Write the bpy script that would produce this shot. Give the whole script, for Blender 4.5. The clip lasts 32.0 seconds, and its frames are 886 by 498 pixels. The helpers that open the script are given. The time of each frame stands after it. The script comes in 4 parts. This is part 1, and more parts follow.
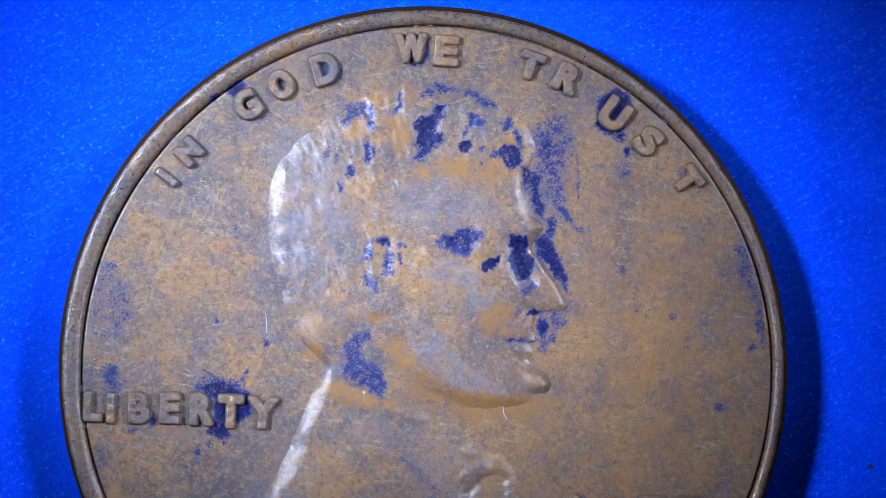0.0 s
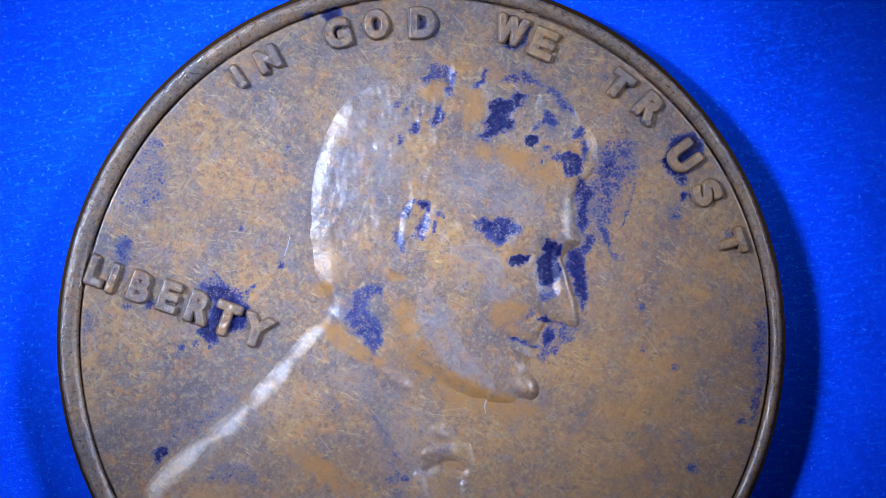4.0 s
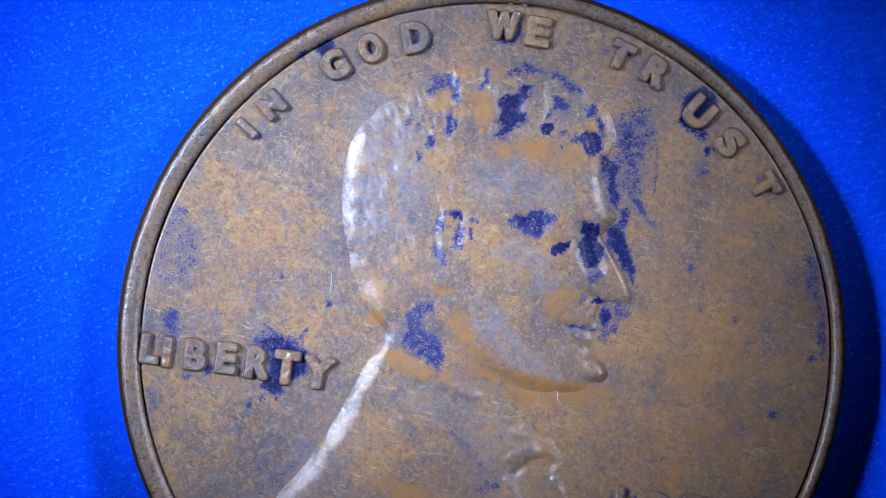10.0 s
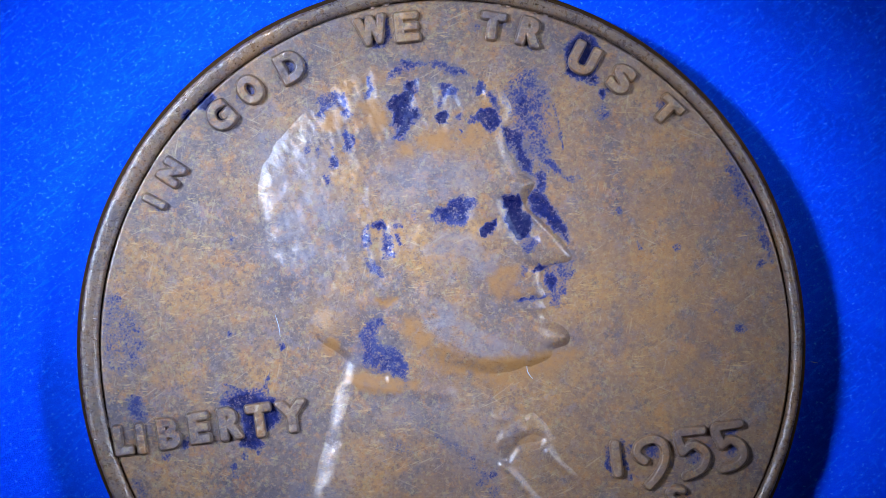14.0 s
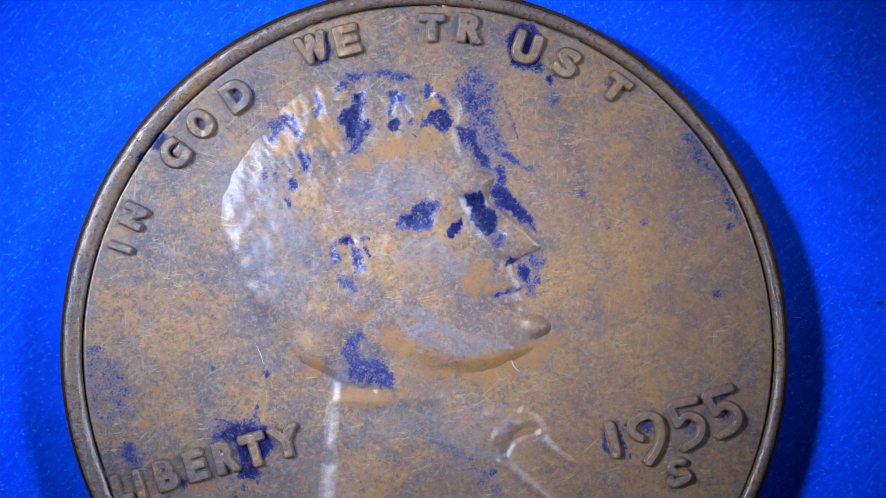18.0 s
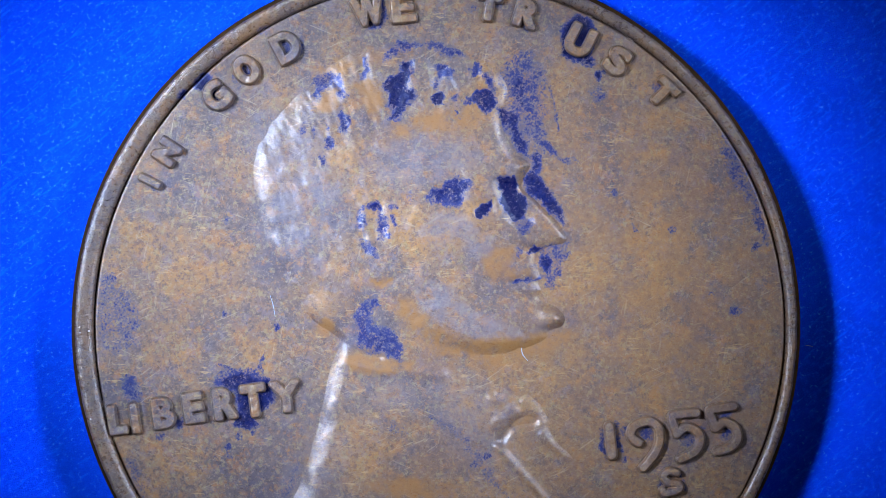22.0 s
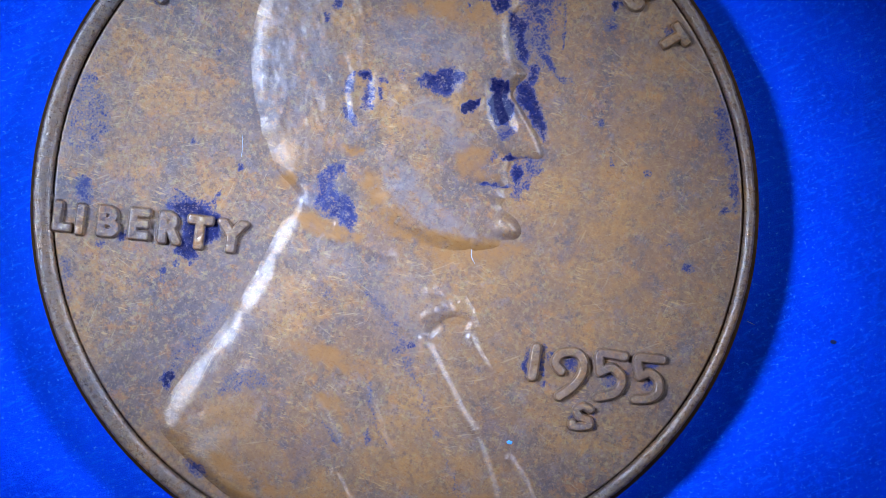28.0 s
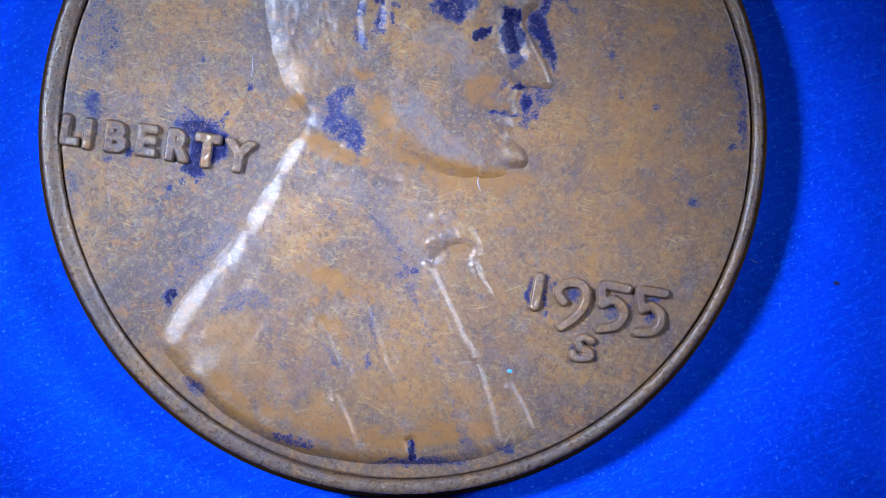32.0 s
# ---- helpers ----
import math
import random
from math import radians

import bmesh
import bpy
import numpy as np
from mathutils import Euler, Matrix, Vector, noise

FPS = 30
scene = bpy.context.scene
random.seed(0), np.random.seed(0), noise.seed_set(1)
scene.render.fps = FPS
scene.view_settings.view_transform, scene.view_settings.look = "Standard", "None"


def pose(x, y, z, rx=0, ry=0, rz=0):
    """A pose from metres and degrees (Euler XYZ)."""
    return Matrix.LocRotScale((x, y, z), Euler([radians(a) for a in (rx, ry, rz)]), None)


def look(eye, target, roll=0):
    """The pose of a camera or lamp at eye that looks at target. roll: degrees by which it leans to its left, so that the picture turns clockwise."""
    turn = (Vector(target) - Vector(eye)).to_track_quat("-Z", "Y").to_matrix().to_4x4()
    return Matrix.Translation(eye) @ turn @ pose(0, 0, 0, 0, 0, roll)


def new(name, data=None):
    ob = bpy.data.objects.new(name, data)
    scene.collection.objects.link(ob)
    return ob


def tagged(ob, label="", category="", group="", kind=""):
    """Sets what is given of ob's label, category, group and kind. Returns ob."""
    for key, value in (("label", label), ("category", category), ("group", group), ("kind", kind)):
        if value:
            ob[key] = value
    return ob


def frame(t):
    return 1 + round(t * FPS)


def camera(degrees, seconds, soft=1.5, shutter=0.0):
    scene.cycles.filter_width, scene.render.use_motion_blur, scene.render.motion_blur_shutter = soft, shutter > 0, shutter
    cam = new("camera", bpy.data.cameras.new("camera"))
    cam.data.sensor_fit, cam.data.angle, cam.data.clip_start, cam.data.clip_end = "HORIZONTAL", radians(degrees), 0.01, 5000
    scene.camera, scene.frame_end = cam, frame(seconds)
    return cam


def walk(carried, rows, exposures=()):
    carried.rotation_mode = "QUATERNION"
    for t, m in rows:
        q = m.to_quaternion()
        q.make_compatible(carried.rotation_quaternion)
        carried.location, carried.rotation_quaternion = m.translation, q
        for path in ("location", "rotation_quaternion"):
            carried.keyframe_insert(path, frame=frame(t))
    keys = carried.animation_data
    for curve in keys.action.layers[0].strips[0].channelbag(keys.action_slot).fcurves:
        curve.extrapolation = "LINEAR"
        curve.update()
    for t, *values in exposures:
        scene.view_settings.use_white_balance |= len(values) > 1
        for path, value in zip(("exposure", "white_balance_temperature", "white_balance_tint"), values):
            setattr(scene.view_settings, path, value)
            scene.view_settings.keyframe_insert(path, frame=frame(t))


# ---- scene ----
cam = camera(22.0, 32.0, soft=0.8)
MM = 0.001
FIELD = 1.28          # height of the coin's flat field over the sheet, mm
EYE_HEIGHT = 61.2     # lens over the sheet, mm
walk(cam, [(0.0, pose(0, 0, EYE_HEIGHT * MM)), (32.0, pose(0, 0, EYE_HEIGHT * MM))])

# ---- light: two small lamps beside the lens and a weak added fill overhead ----
scene.view_settings.exposure = 0.0
world = bpy.data.worlds.new("room_air")
world.use_nodes = True
world.node_tree.nodes["Background"].inputs["Color"].default_value = (0.7, 0.78, 1.0, 1)
world.node_tree.nodes["Background"].inputs["Strength"].default_value = 0.01
scene.world = world


def lamp(name, eye, target, watts, size, color, spread):
    data = bpy.data.lights.new(name, "AREA")
    data.shape, data.size, data.energy, data.color, data.spread = "DISK", size * MM, watts, color, radians(spread)
    ob = new(name, data)
    ob.matrix_world = look([a * MM for a in eye], [a * MM for a in target])
    return ob


lamp("lamp_left", (-29, 10, 35), (-1.2, 0.3, 1), 0.0026, 15, (0.50, 0.69, 1.0), 23)
lamp("lamp_right", (29, 11, 35), (-5.0, -0.5, 1), 0.0014, 15, (0.51, 0.695, 1.0), 24)
# Added soft fill from above; no such lamp is seen.
lamp("fill_lamp", (0, 0, 480), (0, 0, 0), 0.006, 260, (1.0, 0.95, 0.9), 180)

# ---- small tools ----
RIM_SHIFT = 0.10      # the die sat a little off the blank's centre, mm
coat = {"spots": [], "worn": [], "warm_shade": []}
patches = {"spots": [], "worn": [], "warm_shade": []}
ridges = []


def ridge(height, width, *points):
    ridges.append((height, width, points))


def stain(x, y, rx, ry, turn, strength):
    coat["spots"].append((x, y, rx, ry, turn, strength))


def worn(x, y, rx, ry, turn, strength):
    coat["worn"].append((x, y, rx, ry, turn, strength))


def warm_shade(x, y, rx, ry, turn, strength):
    coat["warm_shade"].append((x, y, rx, ry, turn, strength))


def rounded(d, width):
    """A worn, rounded shoulder: 0 at d <= 0, 1 from d = width on."""
    t = np.clip(d / width, 0, 1)
    return t * t * (3 - 2 * t)


def patch(kind, strength, soft, *outline):
    """A patch of tarnish, wear, orange-brown tone or shade put into the colour, with an outline of its own, in mm;
    soft: the width of its edge.
    """
    patches[kind].append((strength, soft, outline))


def blobs(kind, x, y):
    """Strength of the spots of that kind at the places x, y."""
    total = np.zeros_like(x)
    x, y = x + 0.06 * lattice(x, y, 0.22, 41) + 0.05 * lattice(x, y, 0.09, 43), y + 0.06 * lattice(x, y, 0.22, 42) + 0.05 * lattice(x, y, 0.09, 44)
    for cx, cy, rx, ry, turn, k in coat[kind]:
        c, s = math.cos(radians(turn)), math.sin(radians(turn))
        u, v = (x - cx) * c + (y - cy) * s, -(x - cx) * s + (y - cy) * c
        total = np.maximum(total, k * np.exp(-0.7 * (u / rx) ** 2 - 0.7 * (v / ry) ** 2))
    for k, soft, outline in patches[kind]:
        line = smooth_line(outline, 3, closed=True)
        low, high = line.min(0) - soft - 0.1, line.max(0) + soft + 0.1
        near = np.nonzero((x > low[0]) & (x < high[0]) & (y > low[1]) & (y < high[1]))[0]
        if len(near):
            u, v = x[near], y[near]
            after = np.roll(line, -1, 0)
            d = np.where(inside(u, v, line, after), 1, -1) * distance(u, v, line, after)
            total[near] = np.maximum(total[near], k * rounded(d + soft, 2 * soft))
    return total


def lattice(x, y, cell, seed):
    """Smooth value noise between -1 and 1."""
    grid = np.random.RandomState(seed).rand(256, 256) * 2 - 1
    u, v = x / cell + 1000.3, y / cell + 1000.7
    i, j = np.floor(u).astype(int), np.floor(v).astype(int)
    f, g = u - i, v - j
    f, g = f * f * (3 - 2 * f), g * g * (3 - 2 * g)
    at = lambda a, b: grid[a % 256, b % 256]
    return (at(i, j) * (1 - f) + at(i + 1, j) * f) * (1 - g) + (at(i, j + 1) * (1 - f) + at(i + 1, j + 1) * f) * g


def smooth_line(points, steps=8, closed=False):
    """Catmull-Rom curve through the points."""
    p = np.array(points, float)
    n = len(p)
    out = []
    for i in range(n if closed else n - 1):
        if closed:
            a, b, c, d = p[i - 1], p[i], p[(i + 1) % n], p[(i + 2) % n]
        else:
            a, b, c, d = p[max(i - 1, 0)], p[i], p[i + 1], p[min(i + 2, n - 1)]
        for k in range(steps):
            t = k / steps
            out.append(0.5 * (2 * b + (c - a) * t + (2 * a - 5 * b + 4 * c - d) * t * t + (3 * b - a - 3 * c + d) * t ** 3))
    if not closed:
        out.append(p[-1])
    return np.array(out)


def distance(x, y, a, b):
    """Distance from the places to the nearest of the segments a-b."""
    best = np.full(x.shape, 1e9)
    for (ax, ay), (bx, by) in zip(a, b):
        dx, dy = bx - ax, by - ay
        t = np.clip(((x - ax) * dx + (y - ay) * dy) / max(dx * dx + dy * dy, 1e-12), 0, 1)
        np.minimum(best, (x - ax - t * dx) ** 2 + (y - ay - t * dy) ** 2, out=best)
    return np.sqrt(best)


def inside(x, y, a, b):
    """True where the places lie within the closed outline of segments a-b."""
    odd = np.zeros(x.shape, bool)
    for (ax, ay), (bx, by) in zip(a, b):
        if ay == by:
            continue
        odd ^= ((ay > y) != (by > y)) & (x < (bx - ax) * (y - ay) / (by - ay) + ax)
    return odd


def part(name, mesh, material, parent, label="", smooth=True):
    ob = new(name, mesh)
    if material:
        mesh.materials.append(material)
    if smooth:
        mesh.polygons.foreach_set("use_smooth", np.ones(len(mesh.polygons), bool))
    ob.parent = parent
    if label:
        tagged(ob, label)
    return ob


def coated(mesh, floor=None, top=1.0):
    """Store on each point how tarnished, how worn and how browned the metal is there, slope shade included; raised
    signs are rubbed clean above the floor height, mm.
    """
    n = len(mesh.vertices)
    co = np.empty(n * 3)
    mesh.vertices.foreach_get("co", co)
    x, y, z = co[0::3] / MM, co[1::3] / MM, co[2::3] / MM
    for name, kind in (("tarnish", "spots"), ("worn", "worn"), ("warm_shade", "warm_shade")):
        value = blobs(kind, x, y)
        if floor is not None and kind == "spots":
            value = value * (1 - rounded(z - floor, top))
        mesh.attributes.new(name, "FLOAT", "POINT").data.foreach_set("value", value.astype(np.float32))
    return mesh


def sheet_mesh(name, x0, y0, x1, y1, step, height, keep):
    """A grid over the rectangle, lifted by height(x, y) mm; only the cells where keep(x, y, h) holds are made."""
    nx, ny = int((x1 - x0) / step) + 2, int((y1 - y0) / step) + 2
    x, y = np.meshgrid(x0 + np.arange(nx) * step, y0 + np.arange(ny) * step, indexing="ij")
    h = height(x, y)
    ok = keep(x, y, h)
    cell = ok[:-1, :-1] | ok[1:, :-1] | ok[1:, 1:] | ok[:-1, 1:]
    i, j = np.nonzero(cell)
    corner = np.stack([i * ny + j, (i + 1) * ny + j, (i + 1) * ny + j + 1, i * ny + j + 1], 1)
    used, faces = np.unique(corner, return_inverse=True)
    faces = faces.reshape(-1, 4)
    co = np.stack([x.ravel()[used], y.ravel()[used], h.ravel()[used]], 1) * MM
    mesh = bpy.data.meshes.new(name)
    mesh.vertices.add(len(co))
    mesh.vertices.foreach_set("co", co.ravel())
    mesh.loops.add(faces.size)
    mesh.loops.foreach_set("vertex_index", faces.ravel().astype(np.int32))
    mesh.polygons.add(len(faces))
    mesh.polygons.foreach_set("loop_start", np.arange(0, faces.size, 4, dtype=np.int32))
    mesh.update(calc_edges=True)
    mesh.validate()
    return mesh


def lathe(name, profile, segments, wobble=0.0, nicks=0.0):
    """A ring turned from (radius, height, share of the wobble) points in mm; nicks: depth of the knocks on it."""
    bm = bmesh.new()
    rings = []
    for k in range(segments):
        a = 2 * math.pi * k / segments
        c, s = math.cos(a), math.sin(a)
        sway = wobble * math.sin(7 * a + 1) * math.sin(3 * a) + RIM_SHIFT * c
        ring = []
        for r, z, w in profile:
            knock = nicks * (noise.noise(Vector((c * 30, s * 30, r * 6))) + 0.7 * noise.noise(Vector((c * 110, s * 110, r * 14 + 5)))) if 9 < r < 9.6 and z > 0.9 and w < 0.9 else 0.0
            ring.append(bm.verts.new(((r + w * sway + knock) * c * MM, (r + w * sway + knock) * s * MM, (z + 0.6 * knock) * MM)))
        rings.append(ring)
    for k in range(segments):
        p, q = rings[k], rings[(k + 1) % segments]
        for i in range(len(profile) - 1):
            bm.faces.new((p[i], q[i], q[i + 1], p[i + 1]))
    bmesh.ops.recalc_face_normals(bm, faces=bm.faces)
    mesh = bpy.data.meshes.new(name)
    bm.to_mesh(mesh)
    bm.free()
    return mesh


# ---- materials ----
class Nodes:
    """Short-hand for building a node material."""

    def __init__(self, name):
        self.material = bpy.data.materials.new(name)
        self.material.use_nodes = True
        self.tree = self.material.node_tree
        self.shader = self.tree.nodes["Principled BSDF"]

    def add(self, kind, **values):
        node = self.tree.nodes.new(kind)
        for key, value in values.items():
            setattr(node, key, value)
        return node

    def link(self, a, b):
        self.tree.links.new(a, b)

    def places(self, turn=0.0, stretch=(1, 1, 1)):
        """Object places in millimetres, turned and stretched."""
        coords = self.add("ShaderNodeTexCoord")
        mapping = self.add("ShaderNodeMapping", vector_type="TEXTURE")
        mapping.inputs["Rotation"].default_value = (0, 0, radians(turn))
        mapping.inputs["Scale"].default_value = [MM / s for s in stretch]
        self.link(coords.outputs["Object"], mapping.inputs["Vector"])
        return mapping.outputs["Vector"]

    def noise(self, scale, detail=4, rough=0.55, turn=0.0, stretch=(1, 1, 1)):
        node = self.add("ShaderNodeTexNoise")
        node.inputs["Scale"].default_value, node.inputs["Detail"].default_value, node.inputs["Roughness"].default_value = scale, detail, rough
        self.link(self.places(turn, stretch), node.inputs["Vector"])
        return node.outputs["Fac"]

    def ramp(self, fac, *stops):
        node = self.add("ShaderNodeValToRGB")
        elements = node.color_ramp.elements
        while len(elements) < len(stops):
            elements.new(0.5)
        for element, (at, color) in zip(elements, stops):
            element.position = at
            element.color = (*color, 1) if len(color) == 3 else color
        self.link(fac, node.inputs["Fac"])
        return node.outputs["Color"]

    def steps(self, fac, low, high, to_low=0.0, to_high=1.0):
        node = self.add("ShaderNodeMapRange", interpolation_type="SMOOTHSTEP")
        for key, value in zip(("From Min", "From Max", "To Min", "To Max"), (low, high, to_low, to_high)):
            node.inputs[key].default_value = value
        self.link(fac, node.inputs["Value"])
        return node.outputs["Result"]

    def math(self, kind, a, b):
        node = self.add("ShaderNodeMath", operation=kind)
        for socket, value in zip(node.inputs, (a, b)):
            if isinstance(value, (int, float)):
                socket.default_value = value
            else:
                self.link(value, socket)
        return node.outputs[0]

    def mix(self, fac, a, b, blend="MIX"):
        node = self.add("ShaderNodeMix", data_type="RGBA", blend_type=blend)
        for socket, value in zip((node.inputs[0], node.inputs[6], node.inputs[7]), (fac, a, b)):
            if isinstance(value, (int, float)):
                socket.default_value = value
            elif isinstance(value, tuple):
                socket.default_value = (*value, 1)
            else:
                self.link(value, socket)
        return node.outputs[2]

    def attribute(self, name):
        return self.add("ShaderNodeAttribute", attribute_name=name).outputs["Fac"]

    def bump(self, height, strength, depth):
        node = self.add("ShaderNodeBump")
        node.inputs["Strength"].default_value, node.inputs["Distance"].default_value = strength, depth * MM
        self.link(height, node.inputs["Height"])
        return node.outputs["Normal"]

    def set(self, **values):
        for key, value in values.items():
            socket = self.shader.inputs[key.replace("_", " ").capitalize() if key != "Base" else "Base Color"]
            if isinstance(value, (int, float)):
                socket.default_value = value
            else:
                self.link(value, socket)


def bronze_material(name, shine=0.0, dull=0.0):
    """Worn brown bronze: mottled tone, grain, hairlines, grey rubbed patches, orange-brown areas and blue-black
    tarnish. shine: how polished by rubbing; dull: how far the edge's shade darkens the colour and the gloss is cut.
    """
    n = Nodes(name)
    tone = n.ramp(n.noise(0.55, 5, 0.6), (0.34, (0.13, 0.092, 0.088)), (0.45, (0.24, 0.155, 0.10)), (0.55, (0.36, 0.195, 0.085)), (0.66, (0.52, 0.245, 0.065)))
    mottle = n.noise(5.5, 7, 0.68)
    color = n.mix(n.steps(mottle, 0.40, 0.60), n.mix(0.3, tone, (0.13, 0.105, 0.11)), tone)
    color = n.mix(n.steps(n.noise(1.9, 6, 0.72), 0.51, 0.64, 0, 0.6), color, (0.54, 0.215, 0.05))
    color = n.mix(n.steps(n.noise(2.2, 6, 0.72, turn=40), 0.51, 0.64, 0, 0.35), color, (0.27, 0.22, 0.23))
    color = n.mix(n.steps(n.noise(6.5, 4, 0.7, turn=60), 0.53, 0.64, 0, 0.55), color, (0.46, 0.33, 0.12))
    grain = n.noise(10, 3, 0.65)
    color = n.mix(n.steps(grain, 0.53, 0.66, 0, 0.32), color, (0.60, 0.42, 0.22))
    color = n.mix(n.steps(n.noise(9, 3, 0.68, turn=25), 0.53, 0.64, 0, 0.42), color, (0.075, 0.056, 0.06))
    color = n.mix(n.steps(n.noise(5, 4, 0.75, turn=110), 0.53, 0.64, 0, 0.6), color, (0.10, 0.07, 0.075))
    color = n.mix(n.steps(n.noise(6, 6, 0.75, turn=135), 0.55, 0.66, 0, 0.55), color, (0.62, 0.26, 0.06))
    color = n.mix(n.steps(n.noise(1.3, 7, 0.75, turn=80), 0.55, 0.68, 0, 0.4), color, (0.14, 0.115, 0.125))
    pitted = n.math("MULTIPLY", n.attribute("warm_shade"), 0.06)
    color = n.mix(n.steps(n.math("ADD", n.noise(10, 4, 0.7, turn=10, stretch=(0.6, 1.5, 1)), pitted), 0.69, 0.75, 0, 0.85), color, (0.03, 0.025, 0.03))
    thread = n.noise(8, 4, 0.7, turn=-12, stretch=(0.38, 1.8, 1))
    patchy = n.steps(n.noise(0.9, 3, 0.6), 0.47, 0.65)
    color = n.mix(n.math("MULTIPLY", n.steps(thread, 0.56, 0.65, 0, 0.75), patchy), color, (0.70, 0.42, 0.14))
    for turn in (24, 12, 68, -35):
        hairline = n.steps(n.noise(7, 3, 0.6, turn=turn, stretch=(0.13, 2.4, 1)), 0.63, 0.70, 0, 0.4)
        color = n.mix(n.math("MULTIPLY", hairline, n.steps(n.noise(0.6, 3, 0.6, turn=turn), 0.46, 0.62)), color, (0.72, 0.52, 0.26))
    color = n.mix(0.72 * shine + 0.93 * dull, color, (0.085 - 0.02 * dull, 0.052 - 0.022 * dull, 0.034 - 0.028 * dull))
    patina = n.math("MULTIPLY", n.attribute("worn"), n.steps(n.noise(2.6, 6, 0.75), 0.32, 0.60))
    color = n.mix(n.math("MULTIPLY", patina, 0.7), color, (0.30, 0.255, 0.235))
    # Orange-brown tone, with the shade of down-facing slopes put into it.
    brown = n.math("MULTIPLY", n.attribute("warm_shade"), n.steps(n.noise(1.8, 6, 0.7, turn=33), 0.30, 0.58))
    color = n.mix(n.math("MULTIPLY", brown, 0.8), color, (0.44, 0.19, 0.045))
    mark = n.attribute("tarnish")
    coarse, fine = n.math("SUBTRACT", n.noise(5.0, 5, 0.7), 0.5), n.math("SUBTRACT", n.noise(17, 4, 0.75, turn=30), 0.5)
    ragged = n.math("ADD", n.math("MULTIPLY", coarse, 2.4), n.math("MULTIPLY", fine, 3.0))
    ragged = n.math("MULTIPLY", n.math("ADD", mark, ragged), n.steps(mark, 0.12, 0.42))
    cloudy = n.steps(n.noise(0.8, 6, 0.72, turn=70), 0.54, 0.68, 0, 0.24 * (1 - dull))
    film, core = n.steps(ragged, 0.10, 0.60, 0, 0.62), n.steps(ragged, 0.52, 0.98)
    fleck = n.steps(n.noise(3.2, 7, 0.78, turn=15), 0.68, 0.71, 0, 0.85 * (1 - dull))
    color = n.mix(n.math("MAXIMUM", film, cloudy), color, (0.10, 0.095, 0.145))
    core = n.math("MULTIPLY", n.math("MAXIMUM", core, fleck), n.steps(n.noise(9, 6, 0.78, turn=50), 0.34, 0.54, 0.72, 1.0))
    ink = n.ramp(n.math("ADD", n.noise(5, 7, 0.78, turn=5), n.math("MULTIPLY", n.math("SUBTRACT", 1.05, mark), 0.9)), (0.38, (0.0012, 0.004, 0.05)), (0.54, (0.006, 0.013, 0.09)), (0.70, (0.04, 0.048, 0.14)))
    color = n.mix(core, color, ink)
    color = n.mix(1.0, color, (0.555, 0.55, 0.705), "MULTIPLY")
    rough = n.steps(n.noise(8, 5, 0.7), 0.35, 0.65, 0.29 - 0.09 * shine, 0.43 - 0.12 * shine)
    bare = n.steps(n.noise(14, 4, 0.75, turn=-20, stretch=(0.5, 1.6, 1)), 0.58, 0.65, 0.1, 0.95)
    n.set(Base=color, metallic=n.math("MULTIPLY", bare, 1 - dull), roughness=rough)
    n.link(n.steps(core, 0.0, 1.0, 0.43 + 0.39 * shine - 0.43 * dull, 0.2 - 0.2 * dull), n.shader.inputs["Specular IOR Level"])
    scratches = n.noise(8, 3, 0.6, turn=14, stretch=(0.14, 2.2, 1))
    nicks = n.noise(9, 2, 0.5, turn=-35, stretch=(0.14, 1.8, 1))
    relief = n.math("ADD", n.math("ADD", n.math("MULTIPLY", grain, 0.7), n.math("MULTIPLY", scratches, 0.2)), n.math("ADD", n.math("MULTIPLY", nicks, 0.3), n.math("MULTIPLY", mottle, 2.6)))
    n.link(n.bump(relief, 0.24 + 0.25 * shine, 0.03), n.shader.inputs["Normal"])
    return n.material


def paper_material():
    n = Nodes("blue_card")
    cloud = n.noise(0.35, 4, 0.55)
    fibre = n.noise(4.5, 7, 0.75)
    strand = n.noise(5, 6, 0.7, turn=28, stretch=(0.35, 1.7, 1))
    color = n.ramp(cloud, (0.3, (0.0, 0.014, 0.66)), (0.7, (0.0, 0.032, 0.92)))
    color = n.mix(n.steps(fibre, 0.46, 0.62, 0, 0.75), color, (0.0, 0.055, 0.92))
    color = n.mix(n.steps(strand, 0.52, 0.66, 0, 0.8), color, (0.0, 0.10, 0.95))
    specks = n.steps(n.noise(9, 5, 0.75), 0.58, 0.66, 0, 0.7)
    color = n.mix(specks, color, (0.09, 0.32, 0.95))
    n.set(Base=color, roughness=0.5)
    n.shader.inputs["Specular IOR Level"].default_value = 1.0
    n.shader.inputs["Specular Tint"].default_value = (0.04, 0.50, 1.0, 1)
    n.link(n.bump(n.math("ADD", n.math("ADD", fibre, n.noise(22, 3, 0.6)), strand), 0.9, 0.025), n.shader.inputs["Normal"])
    return n.material


def plain_material(name, color, rough):
    n = Nodes(name)
    n.set(Base=n.mix(n.noise(0.05, 4, 0.6), tuple(0.85 * c for c in color), color), roughness=rough)
    return n.material


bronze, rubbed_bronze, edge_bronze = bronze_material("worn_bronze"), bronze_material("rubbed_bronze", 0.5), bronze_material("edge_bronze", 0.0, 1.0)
blue_card = paper_material()
wall_paint = plain_material("matt_wall", (0.42, 0.41, 0.40), 0.8)
lint_grey = plain_material("lint", (0.30, 0.36, 0.46), 0.7)
blue_dust = plain_material("blue_dust", (0.06, 0.28, 0.7), 0.7)
dark_grit = plain_material("grit", (0.01, 0.015, 0.12), 0.8)

